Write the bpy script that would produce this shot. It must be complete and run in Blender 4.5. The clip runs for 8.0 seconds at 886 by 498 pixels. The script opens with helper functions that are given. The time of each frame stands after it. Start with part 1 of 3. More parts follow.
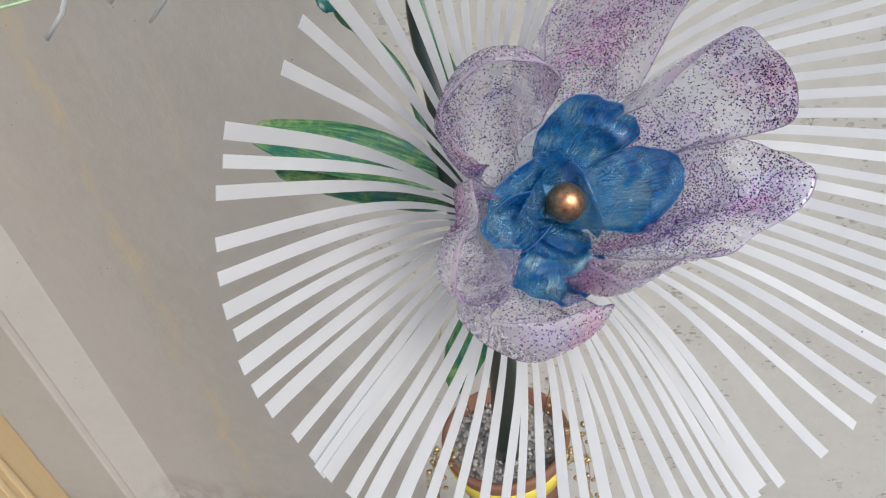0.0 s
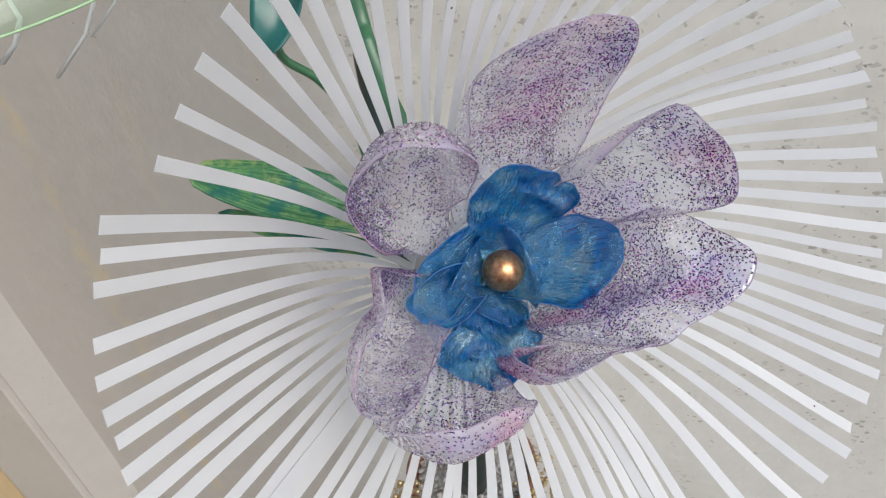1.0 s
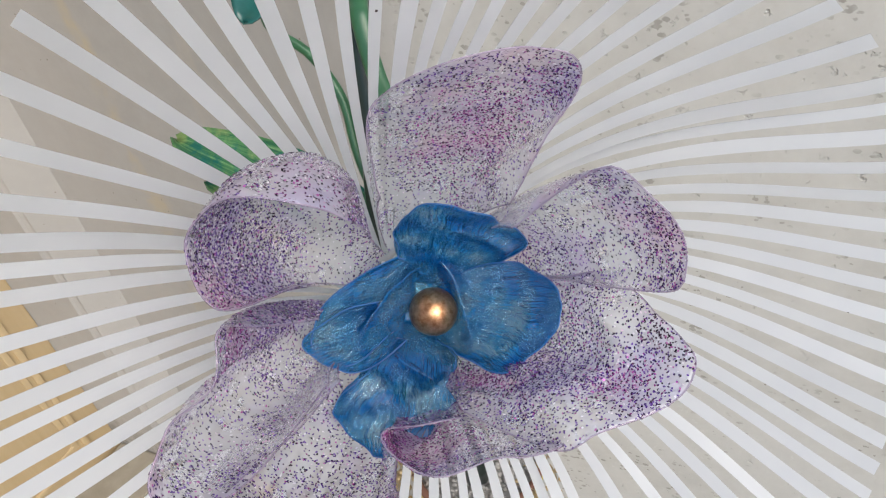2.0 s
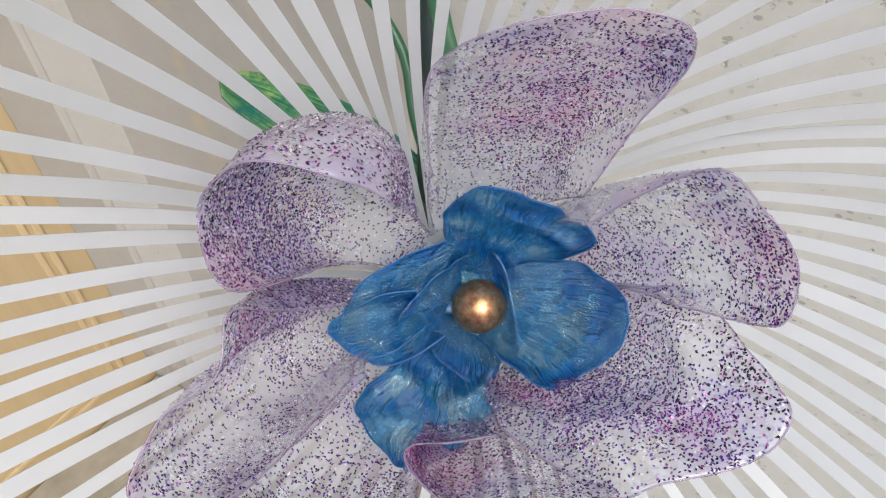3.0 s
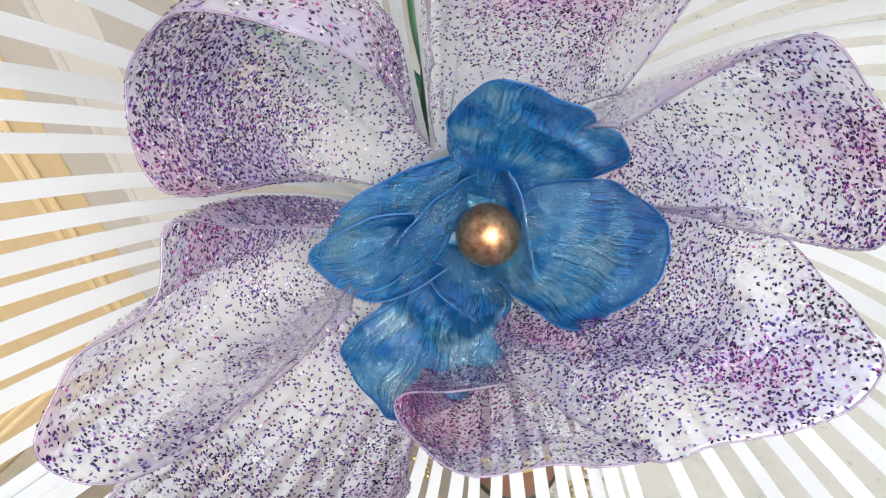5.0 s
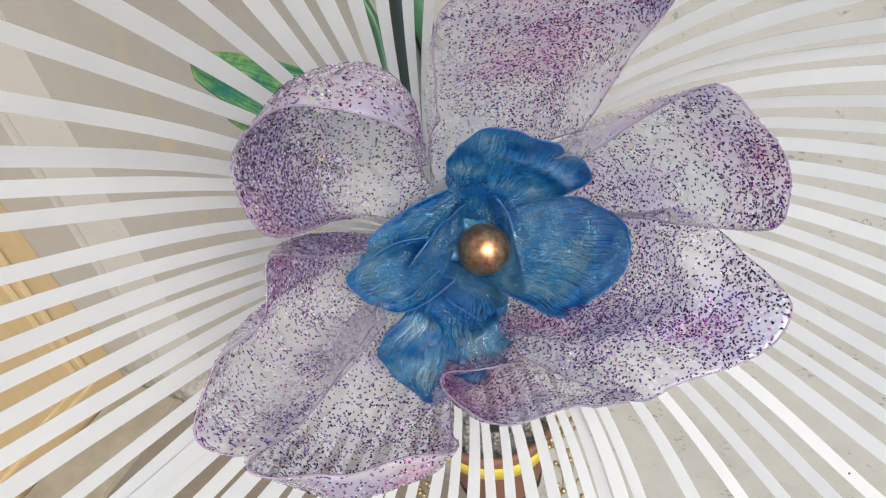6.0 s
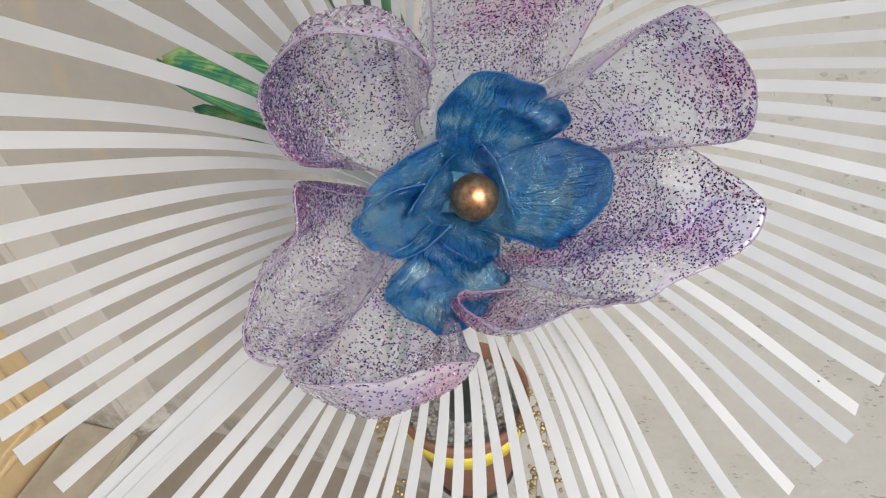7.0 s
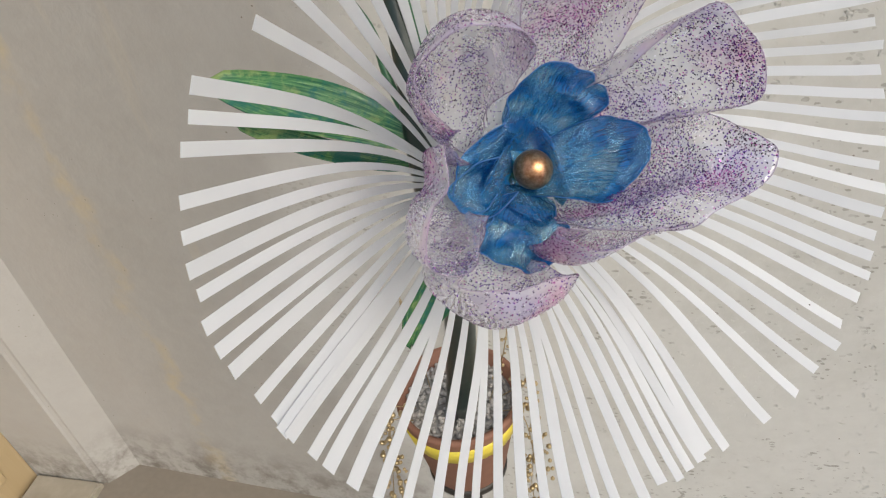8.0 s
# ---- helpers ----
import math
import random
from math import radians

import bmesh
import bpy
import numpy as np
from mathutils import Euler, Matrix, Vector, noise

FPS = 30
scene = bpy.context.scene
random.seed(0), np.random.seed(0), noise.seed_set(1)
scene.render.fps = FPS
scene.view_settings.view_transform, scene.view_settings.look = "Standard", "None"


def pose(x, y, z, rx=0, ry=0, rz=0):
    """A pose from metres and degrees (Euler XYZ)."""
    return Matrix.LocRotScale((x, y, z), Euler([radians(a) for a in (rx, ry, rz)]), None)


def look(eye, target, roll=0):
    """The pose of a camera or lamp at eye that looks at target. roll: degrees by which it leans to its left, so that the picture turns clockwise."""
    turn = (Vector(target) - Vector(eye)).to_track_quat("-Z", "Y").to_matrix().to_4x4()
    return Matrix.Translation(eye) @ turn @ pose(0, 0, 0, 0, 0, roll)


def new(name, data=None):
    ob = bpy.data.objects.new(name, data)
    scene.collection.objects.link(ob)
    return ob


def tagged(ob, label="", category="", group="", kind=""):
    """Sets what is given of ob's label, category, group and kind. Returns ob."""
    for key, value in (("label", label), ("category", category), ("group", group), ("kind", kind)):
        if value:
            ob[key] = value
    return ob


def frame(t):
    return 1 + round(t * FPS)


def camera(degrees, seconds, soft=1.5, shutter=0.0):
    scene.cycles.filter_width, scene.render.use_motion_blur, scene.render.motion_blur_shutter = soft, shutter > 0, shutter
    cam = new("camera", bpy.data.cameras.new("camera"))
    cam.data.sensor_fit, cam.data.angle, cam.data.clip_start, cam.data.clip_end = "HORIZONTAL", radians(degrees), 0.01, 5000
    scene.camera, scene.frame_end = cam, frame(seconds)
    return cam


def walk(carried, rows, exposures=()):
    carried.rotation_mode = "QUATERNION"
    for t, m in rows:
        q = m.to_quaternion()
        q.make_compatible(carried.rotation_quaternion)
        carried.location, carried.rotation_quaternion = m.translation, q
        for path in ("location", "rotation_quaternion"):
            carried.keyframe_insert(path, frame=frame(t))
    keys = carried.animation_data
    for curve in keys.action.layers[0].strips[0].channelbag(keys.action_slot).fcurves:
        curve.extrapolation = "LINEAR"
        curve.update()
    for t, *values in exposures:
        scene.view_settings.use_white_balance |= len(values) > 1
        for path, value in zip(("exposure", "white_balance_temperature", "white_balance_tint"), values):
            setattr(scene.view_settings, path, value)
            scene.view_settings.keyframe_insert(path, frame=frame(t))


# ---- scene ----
# ---- the way of the camera ----
cam = camera(63.87, 8.0, soft=1.2)
EYE, TILT, LEAN, TURN = 1.6, -36.488, 9.784, -7.164
START = pose(0, 0, EYE, TILT, LEAN, TURN)
ROWS = [
    (0.0, 0.00000, 0.00000, 0.00000, 0.000, 0.000, 0.000),
    (0.5, 0.00641, 0.01197, 0.01992, -0.391, 0.640, 0.117),
    (1.0, 0.02885, 0.02074, 0.03379, -0.853, 0.055, -0.403),
    (1.5, 0.05964, 0.04418, 0.04686, 0.661, -2.592, -1.710),
    (2.0, 0.09526, 0.06800, 0.07565, 6.628, -4.809, -7.072),
    (3.5, 0.08628, 0.12043, 0.07029, 11.767, -9.153, -12.768),
    (4.0, 0.08826, 0.14060, 0.05955, 12.491, -9.555, -12.002),
    (4.5, 0.08581, 0.15455, 0.04604, 12.039, -11.082, -12.062),
    (5.0, 0.08514, 0.14156, 0.06268, 11.786, -12.155, -13.323),
    (6.5, 0.06884, 0.06846, 0.05384, 4.171, -7.324, -5.752),
    (7.0, 0.05871, 0.06583, 0.03552, 1.897, -6.635, -5.092),
    (7.5, 0.02139, 0.03451, 0.01424, -1.438, -5.284, -3.389),
    (8.0, -0.00522, 0.00124, 0.00349, -3.572, -3.450, -1.931),
]
walk(cam, [(t, START @ pose(x, y, z, 90 + pitch, roll, yaw)) for t, x, y, z, yaw, pitch, roll in ROWS],
     exposures=[(0.0, 0.28, 6370, 8), (2.0, 0.31, 6430, 8), (3.3, 0.45, 6480, 8), (4.0, 0.70, 6450, 7), (4.6, 0.86, 6430, 6), (5.2, 0.70, 6500, 6), (6.3, 0.38, 6650, 7), (8.0, 0.29, 6730, 7)])

# ---- light: a pale, clouded sky over an open corner of a yard ----
SUN_AZ, SUN_UP = radians(152), radians(42)
world = bpy.data.worlds.new("sky")
scene.world = world
world.use_nodes = True
sky = world.node_tree.nodes.new("ShaderNodeTexSky")
sky.sky_type = "NISHITA"
sky.sun_disc = False
sky.sun_elevation, sky.sun_rotation = SUN_UP, SUN_AZ
sky.air_density, sky.dust_density, sky.ozone_density = 1.0, 3.2, 0.9
world.node_tree.links.new(sky.outputs[0], world.node_tree.nodes["Background"].inputs[0])
world.node_tree.nodes["Background"].inputs[1].default_value = 0.15
sun = new("sun", bpy.data.lights.new("sun", "SUN"))
sun.data.energy, sun.data.angle, sun.data.color = 1.42, radians(50), (1.0, 0.985, 0.96)
sun.matrix_world = look((math.sin(SUN_AZ) * math.cos(SUN_UP) * 5, math.cos(SUN_AZ) * math.cos(SUN_UP) * 5, math.sin(SUN_UP) * 5), (0, 0, 0))

# ---- the plan of the walls ----
ALONG = Vector((0.921, -0.390, 0))      # along the back wall
INTO = Vector((0.390, 0.921, 0))        # through the back wall
CORNER = Vector((-0.825, 1.245, 0))
EDGE = Vector((-0.910, 1.199, 0))
JAMB = Vector((-1.095, 1.268, 0))
SIDE = Vector((-0.365, -0.931, 0))      # along the door's wall, towards the viewer
OUT = Vector((-0.931, 0.365, 0))

# ---- materials ----


class Mat:
    """A node material under construction."""

    def __init__(self, name):
        self.m = bpy.data.materials.new(name)
        self.m.use_nodes = True
        self.t = self.m.node_tree
        self.t.nodes.clear()
        self.out = self.t.nodes.new("ShaderNodeOutputMaterial")
        self.co = self.t.nodes.new("ShaderNodeTexCoord")

    def node(self, kind, ins=None, **props):
        n = self.t.nodes.new("ShaderNode" + kind)
        for k, v in props.items():
            setattr(n, k, v)
        for k, v in (ins or {}).items():
            if isinstance(v, bpy.types.NodeSocket):
                self.t.links.new(v, n.inputs[k])
            else:
                n.inputs[k].default_value = v
        return n

    def noise(self, vec, scale, detail=3.0, rough=0.5):
        return self.node("TexNoise", {"Vector": vec, "Scale": scale, "Detail": detail, "Roughness": rough}).outputs["Fac"]

    def ramp(self, fac, stops):
        r = self.node("ValToRGB", {"Fac": fac})
        e = r.color_ramp.elements
        while len(e) < len(stops):
            e.new(0.5)
        for k, (p, c) in zip(e, stops):
            k.position = p
            k.color = (c, c, c, 1) if isinstance(c, (int, float)) else (*c, 1)
        return r.outputs["Color"]

    def mix(self, fac, a, b, blend="MIX"):
        n = self.t.nodes.new("ShaderNodeMix")
        n.data_type, n.blend_type = "RGBA", blend
        for s, v in ((0, fac), (6, a), (7, b)):
            if isinstance(v, bpy.types.NodeSocket):
                self.t.links.new(v, n.inputs[s])
            else:
                n.inputs[s].default_value = v if s == 0 else (*v, 1)
        return n.outputs[2]

    def math(self, op, a, b=0.0, c=0.0):
        n = self.t.nodes.new("ShaderNodeMath")
        n.operation = op
        for k, v in enumerate((a, b, c)):
            if isinstance(v, bpy.types.NodeSocket):
                self.t.links.new(v, n.inputs[k])
            else:
                n.inputs[k].default_value = v
        return n.outputs[0]

    def bump(self, height, strength=0.2, dist=0.002):
        return self.node("Bump", {"Height": height, "Strength": strength, "Distance": dist}).outputs[0]

    def blend(self, fac, a, b):
        n = self.t.nodes.new("ShaderNodeMixShader")
        for s, v in ((0, fac), (1, a), (2, b)):
            if isinstance(v, bpy.types.NodeSocket):
                self.t.links.new(v, n.inputs[s])
            else:
                n.inputs[s].default_value = v
        return n.outputs[0]

    def principled(self, color, rough=0.5, metal=0.0, normal=None, **more):
        ins = {"Base Color": color if isinstance(color, bpy.types.NodeSocket) else (*color, 1), "Roughness": rough, "Metallic": metal}
        if normal is not None:
            ins["Normal"] = normal
        ins.update({k.replace("_", " "): v for k, v in more.items()})
        return self.node("BsdfPrincipled", ins).outputs[0]

    def done(self, shader):
        self.t.links.new(shader, self.out.inputs["Surface"])
        return self.m


def stained_plastic():
    """Clear, slightly milky plastic sheet, stained lilac and pink in a few clouds."""
    m = Mat("stained_clear_plastic")
    co = m.co.outputs["Object"]
    edgeward = m.ramp(m.node("SeparateXYZ", {"Vector": m.co.outputs["UV"]}).outputs[1], [(0.86, 0.0), (1.0, 0.10)])
    dyed = m.node("SeparateXYZ", {"Vector": m.node("Attribute", attribute_name="stain").outputs["Color"]})
    cloud = m.math("ADD", m.noise(co, 42.0, 4.0, 0.6), m.math("MULTIPLY_ADD", dyed.outputs[0], 0.24, edgeward))
    stain = m.ramp(cloud, [(0.54, 0.0), (0.66, 0.5), (0.80, 1.0)])
    rose = m.math("ADD", m.noise(co, 30.0, 3.0, 0.55), m.math("MULTIPLY", dyed.outputs[1], 0.22))
    hue = m.ramp(rose, [(0.44, (0.36, 0.30, 0.80)), (0.56, (0.52, 0.28, 0.74)), (0.70, (0.86, 0.26, 0.62))])
    clear = m.node("BsdfTransparent", {"Color": m.mix(m.math("MULTIPLY", stain, 0.14), (0.992, 0.990, 0.993), hue)}).outputs[0]
    milk_col = m.mix(m.math("MULTIPLY", stain, 0.36), (0.95, 0.95, 0.955), hue)
    milk = m.blend(0.42, m.node("BsdfDiffuse", {"Color": milk_col}).outputs[0], m.node("BsdfTranslucent", {"Color": milk_col}).outputs[0])
    haze = m.math("MULTIPLY_ADD", m.noise(co, 70.0, 3.0, 0.6), 0.18, 0.20)
    sheet = m.blend(m.math("MULTIPLY_ADD", stain, 0.10, haze), clear, milk)
    wave = m.bump(m.noise(co, 75.0, 2.0), 0.22, 0.003)
    shine = m.node("BsdfGlossy", {"Color": (1, 1, 1, 1), "Roughness": 0.045, "Normal": wave}).outputs[0]
    glint = m.math("MULTIPLY_ADD", m.math("POWER", m.node("LayerWeight", {"Blend": 0.5, "Normal": wave}).outputs["Facing"], 3.5), 0.45, 0.06)
    return m.done(m.blend(glint, sheet, shine))


def glitter_flake(name, stops):
    """Foil flakes, each of a shade of its own between the stops."""
    m = Mat(name)
    chance = m.node("NewGeometry").outputs["Random Per Island"]
    return m.done(m.principled(m.ramp(chance, stops), 0.22, 0.55))


def clear_rim():
    """The cut and heat-rolled edge of the plastic, where the stain has gathered."""
    m = Mat("stained_edge")
    co = m.co.outputs["Object"]
    col = m.mix(m.noise(co, 60.0), (0.32, 0.27, 0.38), (0.56, 0.49, 0.60))
    sheet = m.blend(m.ramp(m.noise(co, 45.0), [(0.4, 0.15), (0.65, 0.6)]), m.node("BsdfTransparent", {"Color": (0.86, 0.80, 0.88, 1)}).outputs[0], m.node("BsdfDiffuse", {"Color": col}).outputs[0])
    return m.done(m.blend(0.05, sheet, m.node("BsdfGlossy", {"Roughness": 0.35}).outputs[0]))


def blue_plastic():
    """Clear plastic brushed with blue glass paint: fine dark hair streaks along the petal, pale between, wrinkled and glossy."""
    m = Mat("blue_painted_plastic")
    uv = m.co.outputs["UV"]
    co = m.co.outputs["Object"]
    bent = m.node("VectorMath", {0: uv, 1: m.node("VectorMath", {0: m.node("TexNoise", {"Vector": co, "Scale": 60.0, "Detail": 2.0}).outputs["Color"], 1: (0.07, 0.07, 0.0)}, operation="MULTIPLY").outputs[0]}, operation="ADD").outputs[0]
    streak = m.noise(m.node("Mapping", {"Vector": bent, "Scale": (64.0, 2.2, 1.0)}).outputs[0], 1.5, 6.0, 0.72)
    hair = m.noise(m.node("Mapping", {"Vector": bent, "Scale": (170.0, 3.0, 1.0)}).outputs[0], 1.0, 3.0, 0.6)
    cloud = m.noise(co, 48.0, 3.0, 0.55)
    side = m.node("SeparateXYZ", {"Vector": uv})
    rimward = m.ramp(side.outputs[1], [(0.80, 0.0), (1.0, 0.10)])
    amount = m.math("ADD", m.math("ADD", m.math("MULTIPLY", streak, 0.75), m.math("MULTIPLY", cloud, 1.15)), rimward)
    amount = m.math("MULTIPLY_ADD", m.math("SUBTRACT", amount, 0.95), 1.4, 0.55)
    vein = m.ramp(hair, [(0.515, 0.0), (0.60, 0.72)])
    paint = m.ramp(amount, [(0.34, (0.42, 0.74, 0.88)), (0.48, (0.06, 0.42, 0.74)), (0.68, (0.008, 0.20, 0.56))])
    paint = m.mix(vein, paint, (0.002, 0.025, 0.14))
    see = m.ramp(amount, [(0.34, (0.80, 0.95, 0.98)), (0.48, (0.36, 0.78, 0.96)), (0.68, (0.10, 0.46, 0.86))])
    clear = m.node("BsdfTransparent", {"Color": m.mix(vein, see, (0.10, 0.30, 0.60))}).outputs[0]
    wrinkle = m.noise(co, 90.0, 2.0, 0.5)
    crease = m.math("ABSOLUTE", m.math("SUBTRACT", m.noise(bent, 5.0, 1.0, 0.5), 0.5))
    height = m.math("ADD", m.math("ADD", m.math("MULTIPLY", streak, 0.9), m.math("MULTIPLY", wrinkle, 0.7)), m.math("MULTIPLY", crease, 3.0))
    ridge = m.bump(height, 0.75, 0.0030)
    body = m.blend(0.42, m.node("BsdfDiffuse", {"Color": paint, "Normal": ridge}).outputs[0], m.node("BsdfTranslucent", {"Color": paint, "Normal": ridge}).outputs[0])
    pearl = m.node("BsdfGlossy", {"Color": (0.30, 0.80, 1.0, 1), "Roughness": 0.20, "Normal": ridge}).outputs[0]
    body = m.blend(m.ramp(m.math("ADD", wrinkle, m.math("MULTIPLY", streak, 0.5)), [(0.72, 0.0), (0.88, 0.42)]), body, pearl)
    sheet = m.blend(m.ramp(amount, [(0.36, 0.26), (0.66, 0.62)]), clear, body)
    shine = m.node("BsdfGlossy", {"Color": (0.80, 0.95, 1, 1), "Roughness": 0.06, "Normal": ridge}).outputs[0]
    fac = m.math("MULTIPLY_ADD", m.math("POWER", m.node("LayerWeight", {"Blend": 0.5, "Normal": ridge}).outputs["Facing"], 3.0), 0.45, 0.12)
    return m.done(m.blend(fac, sheet, shine))


def blue_edge():
    m = Mat("blue_painted_edge")
    col = m.mix(m.noise(m.co.outputs["Object"], 90.0), (0.006, 0.05, 0.20), (0.015, 0.15, 0.38))
    return m.done(m.principled(col, 0.55, 0.0))


def white_strip():
    """Thin milk-white plastic that lets light through."""
    m = Mat("white_plastic_strip")
    co = m.co.outputs["Object"]
    col = m.mix(m.noise(co, 45.0, 3.0), (0.67, 0.69, 0.72), (0.75, 0.77, 0.79))
    spot = m.math("LESS_THAN", m.node("TexVoronoi", {"Vector": co, "Scale": 40.0}).outputs["Distance"], 0.022)
    col = m.mix(spot, col, (0.10, 0.09, 0.09))
    body = m.blend(0.45, m.node("BsdfDiffuse", {"Color": col}).outputs[0], m.node("BsdfTranslucent", {"Color": col}).outputs[0])
    wave = m.bump(m.noise(co, 220.0, 2.0), 0.15, 0.001)
    return m.done(m.blend(m.math("MULTIPLY_ADD", m.math("POWER", m.node("LayerWeight", {"Blend": 0.5}).outputs["Facing"], 3.0), 0.4, 0.03), body, m.node("BsdfGlossy", {"Roughness": 0.22, "Normal": wave}).outputs[0]))


def gold_paint():
    m = Mat("gold_bead_paint")
    co = m.co.outputs["Object"]
    col = m.mix(m.ramp(m.noise(co, 320.0, 5.0, 0.7), [(0.36, 0.0), (0.64, 1.0)]), (0.30, 0.145, 0.065), (0.58, 0.34, 0.19))
    return m.done(m.principled(col, 0.30, 0.9, m.bump(m.noise(co, 500.0, 3.0), 0.12, 0.0006)))


def plaster_wall():
    """Old cream plaster, whitewashed in part, with stains, pits and specks."""
    m = Mat("old_plaster")
    co = m.co.outputs["Object"]
    big = m.noise(co, 1.6, 4.0, 0.6)
    fine = m.noise(co, 30.0, 5.0, 0.65)
    beige = m.mix(fine, (0.285, 0.276, 0.262), (0.34, 0.331, 0.317))
    chalk = m.mix(fine, (0.45, 0.45, 0.435), (0.545, 0.545, 0.525))
    run = m.node("VectorMath", {0: m.node("VectorMath", {0: co, 1: tuple(CORNER)}, operation="SUBTRACT").outputs[0], 1: tuple(ALONG)}, operation="DOT_PRODUCT").outputs["Value"]
    along = m.node("SeparateXYZ", {"Vector": co})
    high = along.outputs[2]
    wash = m.ramp(m.math("ADD", run, m.math("MULTIPLY", m.math("SUBTRACT", big, 0.5), 0.9)), [(0.72, 0.0), (1.0, 1.0)])
    col = m.mix(wash, beige, chalk)
    # the paler, older coat beside the corner, and the ochre seam where it ends
    wob = m.math("MULTIPLY", m.math("SUBTRACT", m.noise(co, 7.0, 4.0, 0.6), 0.5), 0.16)
    off = m.math("ADD", m.math("SUBTRACT", run, 0.275), wob)
    pale = m.ramp(m.math("ADD", off, 0.5), [(0.36, 0.36), (0.54, 0.0)])
    col = m.mix(pale, col, (0.40, 0.385, 0.365))
    seam = m.math("MULTIPLY", m.ramp(m.math("ABSOLUTE", off), [(0.003, 1.0), (0.022, 0.0)]), m.ramp(m.noise(co, 9.0, 4.0, 0.65), [(0.42, 0.04), (0.64, 0.55)]))
    col = m.mix(seam, col, (0.42, 0.34, 0.20))
    drip = m.node("Mapping", {"Vector": co, "Scale": (9.0, 9.0, 1.1)}).outputs[0]
    ochre = m.ramp(m.noise(drip, 1.0, 4.0, 0.6), [(0.66, 0.0), (0.80, 0.28)])
    col = m.mix(ochre, col, (0.50, 0.40, 0.24))
    blotch = m.math("MULTIPLY", m.ramp(m.noise(co, 5.5, 6.0, 0.68), [(0.46, 0.0), (0.68, 0.12)]), m.math("SUBTRACT", 1.0, wash))
    col = m.mix(blotch, col, (0.23, 0.205, 0.18))
    mould = m.math("MULTIPLY", m.ramp(high, [(0.02, 1.0), (0.20, 0.0)]), m.ramp(m.noise(co, 14.0, 5.0, 0.7), [(0.42, 0.0), (0.60, 0.9)]))
    col = m.mix(mould, col, (0.13, 0.115, 0.10))
    speck = m.math("LESS_THAN", m.node("TexVoronoi", {"Vector": co, "Scale": 42.0}).outputs["Distance"], 0.055)
    speck = m.math("MULTIPLY", speck, m.ramp(m.noise(co, 5.0), [(0.5, 0.0), (0.55, 1.0)]))
    col = m.mix(speck, col, (0.16, 0.13, 0.11))
    pits = m.ramp(m.noise(co, 70.0, 4.0, 0.7), [(0.63, 0.0), (0.72, 1.0)])
    pits = m.math("MULTIPLY", pits, wash)
    chip = m.math("LESS_THAN", m.node("TexVoronoi", {"Vector": m.node("Mapping", {"Vector": co, "Scale": (1.0, 1.0, 1.7)}).outputs[0], "Scale": 78.0}).outputs["Distance"], m.math("MULTIPLY", m.math("MULTIPLY", m.noise(co, 150.0, 3.0, 0.7), m.ramp(m.noise(co, 33.0, 2.0), [(0.40, 0.0), (0.62, 1.0)])), 0.75))
    chip = m.math("MULTIPLY", m.math("MULTIPLY", chip, wash), m.ramp(m.noise(co, 8.0, 4.0, 0.65), [(0.47, 0.0), (0.56, 1.0)]))
    col = m.mix(m.math("MULTIPLY", chip, 0.7), col, (0.20, 0.19, 0.17))
    smear = m.math("MULTIPLY", m.ramp(m.noise(co, 4.0, 6.0, 0.7), [(0.48, 0.0), (0.66, 0.35)]), wash)
    col = m.mix(smear, col, (0.34, 0.33, 0.30))
    h = m.math("ADD", m.math("MULTIPLY", fine, 0.6), m.math("MULTIPLY", pits, -1.3))
    return m.done(m.principled(col, 0.85, 0.0, m.bump(h, 0.6, 0.005)))


def floor_stone():
    m = Mat("worn_cement_floor")
    co = m.co.outputs["Object"]
    big = m.noise(co, 3.0, 5.0, 0.65)
    fine = m.noise(co, 60.0, 4.0)
    col = m.mix(big, (0.09, 0.075, 0.06), (0.245, 0.215, 0.175))
    col = m.mix(m.math("MULTIPLY", fine, 0.4), col, (0.28, 0.255, 0.22))
    return m.done(m.principled(col, m.ramp(big, [(0.3, 0.35), (0.7, 0.7)]), 0.0, m.bump(fine, 0.3, 0.002)))


def door_paint():
    m = Mat("ochre_door_paint")
    co = m.co.outputs["Object"]
    grain = m.noise(m.node("Mapping", {"Vector": co, "Scale": (30.0, 30.0, 2.0)}).outputs[0], 1.5, 5.0, 0.6)
    col = m.mix(grain, (0.43, 0.32, 0.175), (0.54, 0.425, 0.265))
    return m.done(m.principled(col, 0.42, 0.0, m.bump(grain, 0.15, 0.001)))


def plain(name, a, b, scale, rough=0.5, metal=0.0, bump=0.2, dist=0.001, **more):
    m = Mat(name)
    co = m.co.outputs["Object"]
    f = m.noise(co, scale, 5.0, 0.6)
    return m.done(m.principled(m.mix(f, a, b), rough, metal, m.bump(f, bump, dist), **more))


